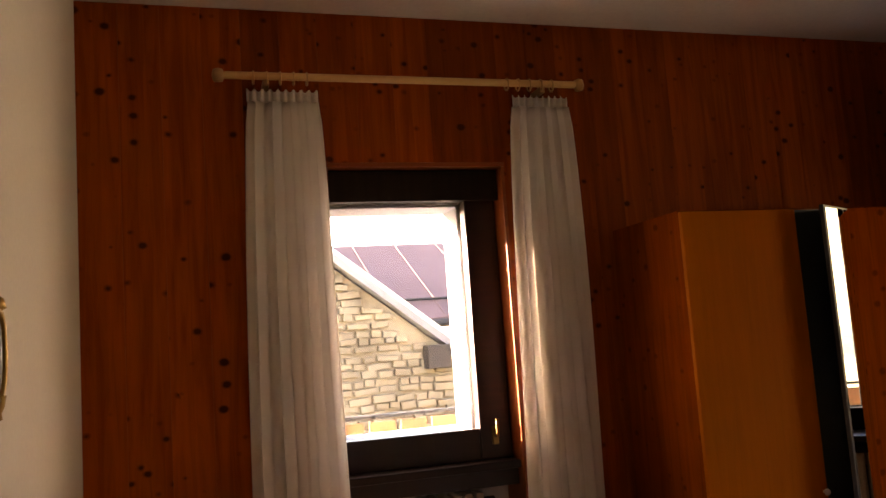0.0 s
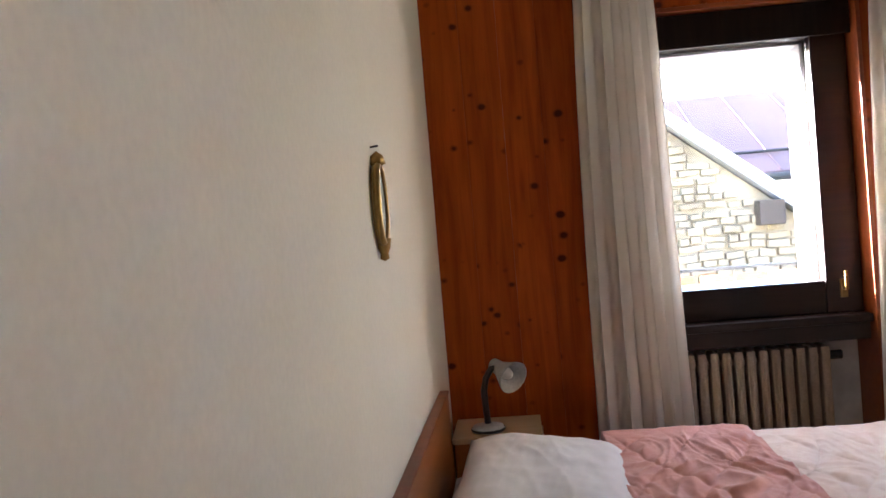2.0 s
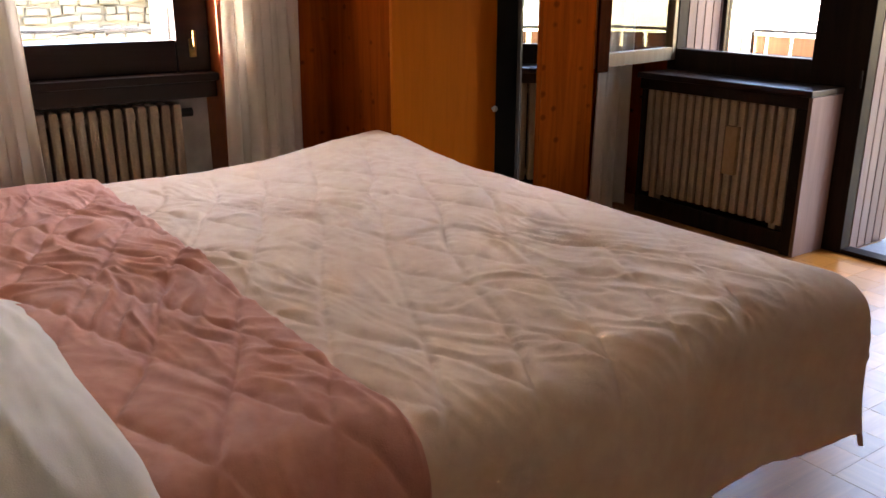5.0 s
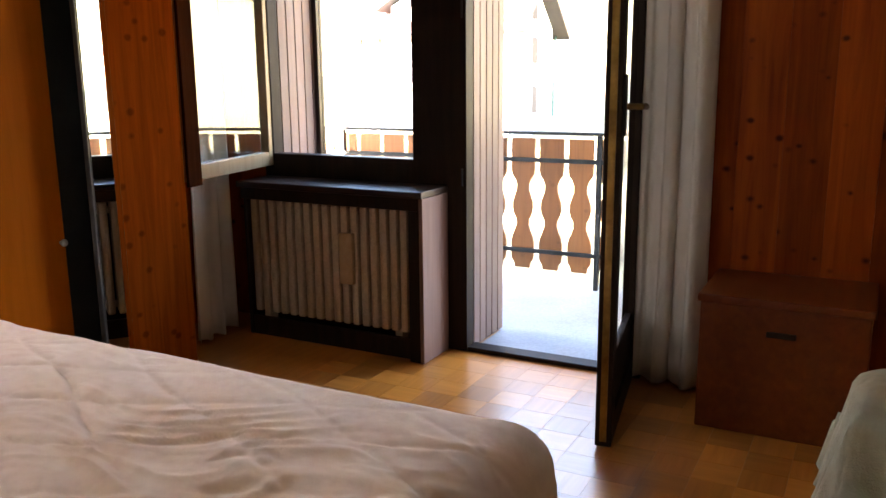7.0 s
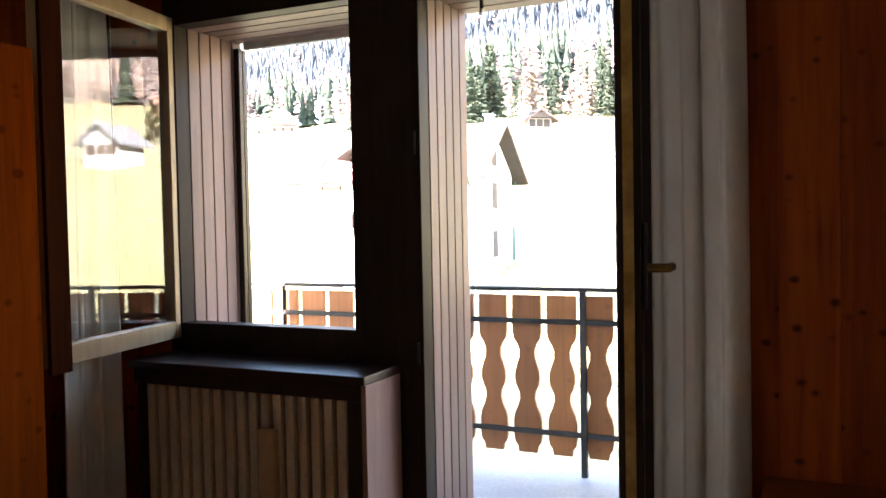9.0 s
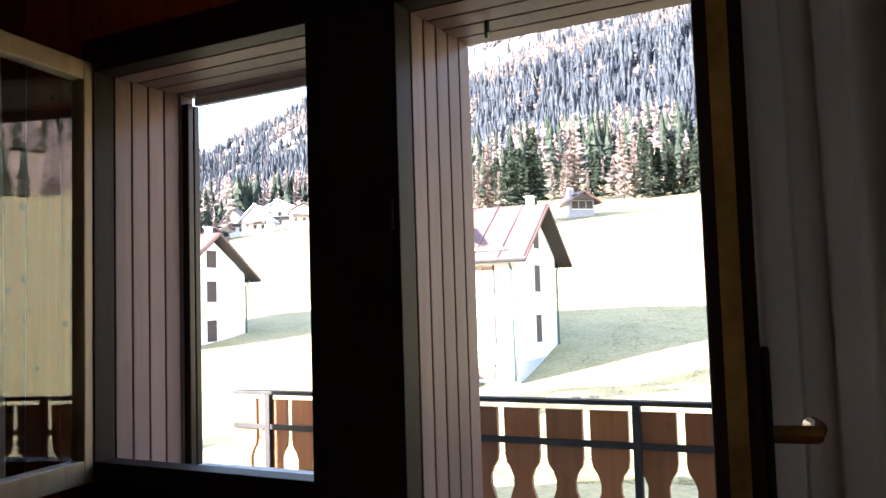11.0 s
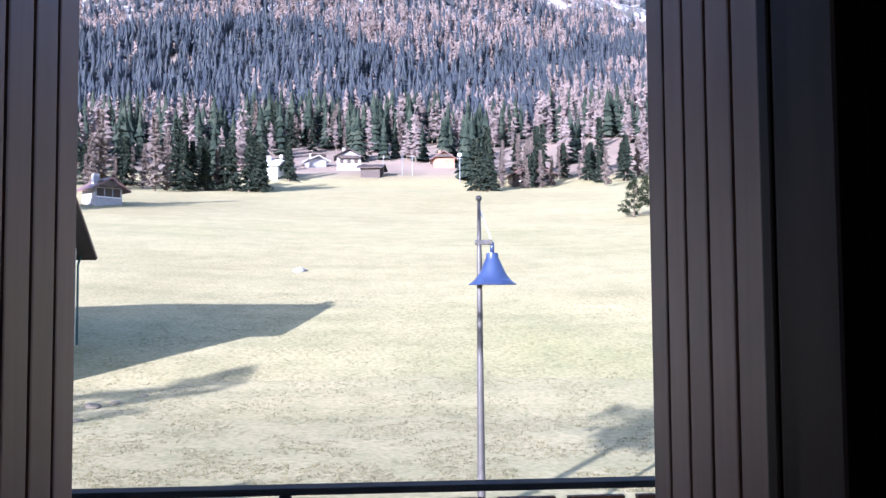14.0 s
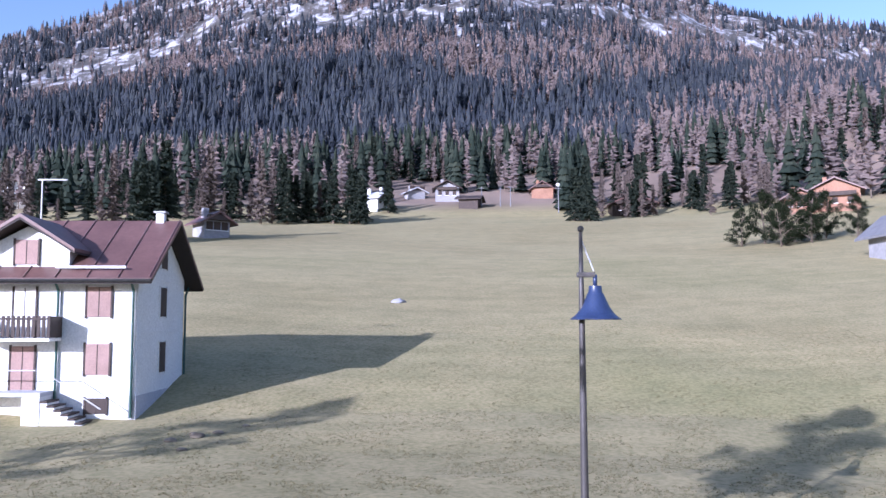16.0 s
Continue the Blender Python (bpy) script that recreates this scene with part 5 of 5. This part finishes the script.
def leafy_tree(name, at, top, spread, low, seed, label, group, girth=0.20):
    """Forked trunk, crooked limbs and an uneven crown of small leaf clumps; top and low are heights over its foot."""
    r = random.Random(seed)
    t = thing(name, at, label, "tree", group)
    lean = spread * 0.15
    part("trunk", bm_tube([(0, 0, -0.4), (lean * 0.4, 0, top * 0.3), (lean, lean * 0.3, top * 0.62), (lean * 0.8, lean, top * 0.88)], [girth, girth * 0.8, girth * 0.5, 0.03], 9), M_BARK, t, "", True)
    lb = bmesh.new()
    v, f = [], []
    for i in range(26):
        h = low + (top - low) * (i + r.random()) / 26
        reach = spread * math.sin(math.pi * min(1, 0.22 + 0.74 * (h - low) / (top - low))) * r.uniform(0.5, 1.15)
        an = r.uniform(0, 6.283)
        root = Vector((lean * h / top, 0, h - 0.35 * reach))
        tip = Vector((math.cos(an) * reach, math.sin(an) * reach, h))
        bm_tube([root, root.lerp(tip, 0.5) + Vector((0, 0, 0.15 * reach)), tip], [0.06, 0.04, 0.012], 5, lb, False)
        for k in range(7):
            q = root.lerp(tip, 0.45 + 0.55 * k / 6) + Vector((r.gauss(0, 0.18), r.gauss(0, 0.18), r.gauss(0.1, 0.16)))
            for j in range(44):
                c = q + Vector((r.gauss(0, 0.20), r.gauss(0, 0.20), r.gauss(0, 0.16)))
                d1 = Vector((r.gauss(0, 1), r.gauss(0, 1), r.gauss(0, 1))).normalized() * r.uniform(0.09, 0.17)
                d2 = Vector((r.gauss(0, 1), r.gauss(0, 1), r.gauss(0, 1))).normalized() * 0.09
                n0 = len(v)
                v += [c - d1, c + d2, c + d1]
                f.append((n0, n0 + 1, n0 + 2))
    tagged(part("bough", lb, M_BARK, t), kind="stuff")
    me = bpy.data.meshes.new("crown")
    me.from_pydata(v, [], f)
    me.materials.append(M_BUSH)
    new("crown", me).parent = t
    return t


leafy_tree("garden_tree", (6.6, 9.3, -3.1), 12.0, 2.9, 7.4, 12, "tall leafy garden tree beside the building", "trees round the building")
leafy_tree("garden_tree", (14.2, 26.8, -3.1), 10.6, 2.6, 1.6, 15, "broad garden tree beyond the barn", "trees round the building")
pb = leafy_tree("mountain_pine", polar(112, -18.4), 6.6, 2.7, 0.7, 5, "dense bushy mountain pine beside the chalet", "pines by the chalet", 0.14)
for r, a, tr, k in ((113, -20.2, 80, 1.0), (110, -17.0, 170, 0.72), (116, -22.0, 250, 0.9), (108, -19.4, 20, 0.8), (111, -21.2, 140, 0.95), (117, -23.8, 300, 0.8)):
    copy_thing(pb, pose(*polar(r, a), 0, 0, tr) @ Matrix.Diagonal((k, k, k, 1)))

# rocks in the grass
rk = random.Random(8)
for x, y, s in ((32.5, 13.2, 0.28), (33.3, 12.7, 0.2), (31.6, 13.9, 0.24), (66.0, 9.4, 0.55), (34.8, 12.1, 0.16), (32.9, 13.5, 0.15), (30.4, 13.0, 0.2)):
    t = thing("rock", (x, y, ground_z(x, y)), "pale weathered rock in the grass", "rock")
    b = bmesh.new()
    bmesh.ops.create_icosphere(b, subdivisions=3, radius=s)
    for vv in b.verts:
        vv.co *= 1 + 0.35 * noise.noise(vv.co * 3 + Vector((x, y, 0)))
        vv.co.z *= 0.5
    part("boulder", b, M_FAR_WALL if s > 0.4 else M_STONE, t, "", True)

# forest on the mountain: many conifers, joined
rng = random.Random(33)
fv, ff, fm = [], [], []
BELT_A = [-30, -20, -11, -5.5, -2, 6, 14, 21, 31, 50]
BELT_LO = [17.0, 16.0, 14.0, 13.0, 12.8, 12.2, 11.3, 10.4, 8.4, 7.0]
BELT_HI = [17.0, 16.0, 16.6, 16.2, 16.0, 18.4, 17.8, 15.6, 13.4, 11.0]
CRAG_A = [-24, -18, -12, -9, -3, 5, 12, 17, 20, 23, 27, 31, 50]
CRAG_E = [16.4, 18.4, 20.6, 21.0, 21.2, 21.0, 20.8, 21.0, 19.2, 17.4, 16.0, 15.4, 11.0]


def spruce(x, y, z, h, w, tiers, kind, n=7):
    """Ragged skirts of hanging boughs, one above the other."""
    ph = rng.uniform(0, 6.28)
    for k in range(tiers):
        f = k / tiers
        zb, zt = z + h * (0.06 + 0.86 * f), z + h * min(1.0, 0.06 + 0.86 * f + 1.9 / (tiers + 1))
        ww = w * (1 - f) ** 0.8 * rng.uniform(0.85, 1.15) + 0.05 * w
        k0 = len(fv)
        for i in range(n):
            q = ww * (1.12 if i % 2 else 0.85) * rng.uniform(0.8, 1.2)
            an = ph + k * 1.3 + i * 6.283 / n
            fv.append((x + q * math.cos(an), y + q * math.sin(an), zb - (0.03 * h if i % 2 else 0.0)))
        fv.append((x, y, zt))
        for i in range(n):
            ff.append((k0 + i, k0 + (i + 1) % n, k0 + n))
            fm.append(kind)


def larch(x, y, z, h, w, twigs):
    """A thin stem with bare feathery twigs, open between them."""
    k0 = len(fv)
    rs = h * 0.010
    fv.extend(((x + rs, y, z - 0.5), (x - rs, y + rs, z - 0.5), (x - rs, y - rs, z - 0.5), (x, y, z + h)))
    ff.extend(((k0, k0 + 1, k0 + 3), (k0 + 1, k0 + 2, k0 + 3), (k0 + 2, k0, k0 + 3)))
    fm.extend((2, 2, 2))
    for i in range(twigs):
        f = 0.16 + 0.82 * (i + rng.random()) / twigs
        q = w * (1 - f) ** 0.75 * rng.uniform(0.6, 1.25) + 0.12 * w
        an = rng.uniform(0, 6.283)
        c, d = math.cos(an), math.sin(an)
        zc = z + h * f
        wd = h * 1.15 / twigs + 0.12
        k0 = len(fv)
        fv.extend(((x, y, zc + wd * 1.6), (x - d * q * 0.3, y + c * q * 0.3, zc - wd), (x + c * q, y + d * q, zc + rng.uniform(-0.6, 0.9) * wd), (x + d * q * 0.3, y - c * q * 0.3, zc - wd * 0.4)))
        ff.extend(((k0, k0 + 1, k0 + 2), (k0, k0 + 2, k0 + 3)))
        fm.extend((1, 1))


planted = tries = 0
while planted < 23000 and tries < 90000:
    tries += 1
    a = rng.uniform(-40, 48)
    r = 205 + 1000 * rng.random() ** 0.72
    x, y = EYE0[0] + r * math.cos(radians(a)), EYE0[1] + r * math.sin(radians(a))
    z = ground_z(x, y)
    el = math.degrees(math.atan2(z - 1.5, r))
    patch = noise.noise((x * 0.012, y * 0.012, 7)) + 0.4 * noise.noise((x * 0.04, y * 0.04, 3))
    # grass clearings above the meadow, and ground kept free round the houses
    if r < 300 and ((3.0 < a < 8.6 and el < 9.3 + 0.8 * patch) or (-12 < a < -7 and el < 10.0 + patch) or (-17.5 < a < -14 and el < 9.6) or (-40 < a < -21.5 and 8.4 < el < 9.9 + 0.5 * patch) or (-4.5 < a < 3.0 and r < 240)):
        continue
    if r < 285 and patch < -0.15:
        continue
    crag = abs(el + 0.3 - float(np.interp(a, CRAG_A, CRAG_E)))
    rocky = noise.noise((x * 0.013, y * 0.013, 41)) + 0.6 * noise.noise((x * 0.035, y * 0.035, 5))
    if crag < 0.7 + 1.5 * rocky and rocky > -0.12 and rng.random() < 0.88:
        continue
    if el > 17 and rocky > 0.62 or (el > 13.5 and a < -11 and rocky > 0.6):
        continue
    lo, hi = float(np.interp(a, BELT_A, BELT_LO)), float(np.interp(a, BELT_A, BELT_HI))
    e2 = el + 0.7 + 0.9 * patch
    stand = noise.noise((x * 0.007, y * 0.007, 11)) + 0.5 * noise.noise((x * 0.022, y * 0.022, 2))
    if lo < e2 < hi:
        share = 0.95
    elif e2 <= lo:
        share = 0.62 if stand > 0.0 else 0.30
    else:
        share = 0.80 if stand > 0.12 else 0.28
    if a < -12 and r < 420:
        share = 0.34
    near = r < 360
    h = rng.uniform(10.0, 18.5) * (1.0 if r < 800 else 0.85)
    if rng.random() < share:
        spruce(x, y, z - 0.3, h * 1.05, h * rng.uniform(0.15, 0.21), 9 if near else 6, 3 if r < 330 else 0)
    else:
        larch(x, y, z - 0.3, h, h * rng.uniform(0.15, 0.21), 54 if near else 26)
    planted += 1
me = bpy.data.meshes.new("mountain_forest")
me.from_pydata(fv, [], ff)
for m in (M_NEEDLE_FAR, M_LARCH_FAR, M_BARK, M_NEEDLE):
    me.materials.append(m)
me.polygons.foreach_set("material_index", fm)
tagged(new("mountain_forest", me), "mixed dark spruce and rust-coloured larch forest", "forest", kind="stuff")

# dry grass tufts on the near meadow, joined
rng = random.Random(44)
tv, tf = [], []
for i in range(60000):
    r, a = 19 + 36 * rng.random() ** 1.3, rng.uniform(-38, 36)
    x, y = EYE0[0] + r * math.cos(radians(a)), EYE0[1] + r * math.sin(radians(a))
    if noise.noise((x * 0.5, y * 0.5, 4)) + 0.5 * noise.noise((x * 1.7, y * 1.7, 9)) < -0.1 or (x > 32.5 and y > 15.3):
        continue
    z = ground_z(x, y)
    hh = rng.uniform(0.015, 0.05)
    for k in range(3):
        an = rng.uniform(0, 6.283)
        c, d = math.cos(an), math.sin(an)
        n0 = len(tv)
        tv.extend(((x - c * 0.024, y - d * 0.024, z - 0.03), (x + c * 0.024, y + d * 0.024, z - 0.03), (x + rng.gauss(0, 0.06), y + rng.gauss(0, 0.06), z + hh)))
        tf.append((n0, n0 + 1, n0 + 2))
me = bpy.data.meshes.new("meadow_grass")
me.from_pydata(tv, [], tf)
me.materials.append(M_GRASS)
tagged(new("meadow_grass", me), "short dry autumn grass tufts on the meadow", "grass", kind="stuff")


# ---- planks of the pine walls ----
def plank_wall(name, label, along, start, end, face, inward, skip, zc, width=0.155):
    """Upright tongue-and-groove planks; skip(c0, c1) gives the height from which a plank hangs over an opening, or 0."""
    w = tagged(new(name), label, "panelling", kind="structure")
    n = max(1, round((end - start) / width))
    s = (end - start) / n
    for i in range(n):
        c0, c1 = start + i * s, start + (i + 1) * s
        for z0, z1 in skip((c0 + c1) / 2):
            if along == "x":
                b = bm_box(c0 + 0.0001, c1 - 0.0001, face, face + PL - 0.001, z0, z1, 0.0012)
            else:
                b = bm_box(face, face + PL - 0.001, c0 + 0.0001, c1 - 0.0001, z0, z1, 0.0012)
            part("plank", b, M_PINE, w)
    return w


FULL = [(0.0, ZC - 0.001)]
plank_wall("panelling_north", "reddish varnished knotty pine planks, upright", "x", XW, W1[0], YN, 1, lambda c: FULL, ZC)
plank_wall("panelling_north", "reddish varnished knotty pine planks over the window", "x", W1[0], W1[1], YN, 1, lambda c: [(W1[2], ZC - 0.001)], ZC)
plank_wall("panelling_north", "dark shaded knotty pine planks behind the wardrobe", "x", W1[1], XE, YN, 1, lambda c: FULL, ZC)
plank_wall("panelling_east", "dark reddish knotty pine planks, upright", "y", YS, DR[0] - 0.07, XE, 1, lambda c: FULL, ZC, 0.17)
plank_wall("panelling_east", "dark reddish pine planks over window and door", "y", DR[0] - 0.07, W2[1] + 0.06, XE, 1, lambda c: [(DR[2] + 0.11, ZC - 0.001)], ZC, 0.17)
plank_wall("panelling_east", "dark reddish pine planks in the corner", "y", W2[1] + 0.06, YN - 0.001, XE, 1, lambda c: FULL, ZC, 0.17)
structure("baseboard", bm_box(XW + 0.001, XW + 0.014, YS, YN - 0.001, 0, 0.07, 0.003), M_HEADB, "low wooden baseboard along the plaster wall")

# ---- mosaic parquet: squares of five fingers, turned by turns ----
floor_pq = tagged(new("parquet"), "glossy orange-brown mosaic parquet in turned squares", "floor", kind="structure")
SQ = 0.145
finger_x = mesh_of("parquet_square", bm_box(0.0003, SQ - 0.0003, 0.0003, SQ - 0.0003, -0.0075, 0.0, 0.0005), M_PARQUET)
finger_y = finger_x.copy()
finger_y.materials[0] = M_PARQUET_B
fx, fy = [], []
rest = bmesh.new()
nx, ny = int((XE - XW) / SQ) + 1, int((YN - YS) / SQ) + 1
for i in range(nx):
    for j in range(ny):
        x, y = XW + i * SQ, YS + j * SQ
        if 0.55 < x < 2.35 and 1.2 < y < 3.55:
            o = new("parquet_square", finger_x if (i + j) % 2 else finger_y)
            o.parent, o.location = floor_pq, (x, y, 0)
        else:
            x1, y1 = min(x + SQ, XE), min(y + SQ, YN)
            if x1 - x > 0.01 and y1 - y > 0.01:
                v = [rest.verts.new(p) for p in ((x + 0.001, y + 0.001, 0), (x1 - 0.001, y + 0.001, 0), (x1 - 0.001, y1 - 0.001, 0), (x + 0.001, y1 - 0.001, 0))]
                rest.faces.new(v)
tagged(part("parquet_rest", rest, M_PARQUET, floor_pq), "remaining parquet squares", kind="stuff")
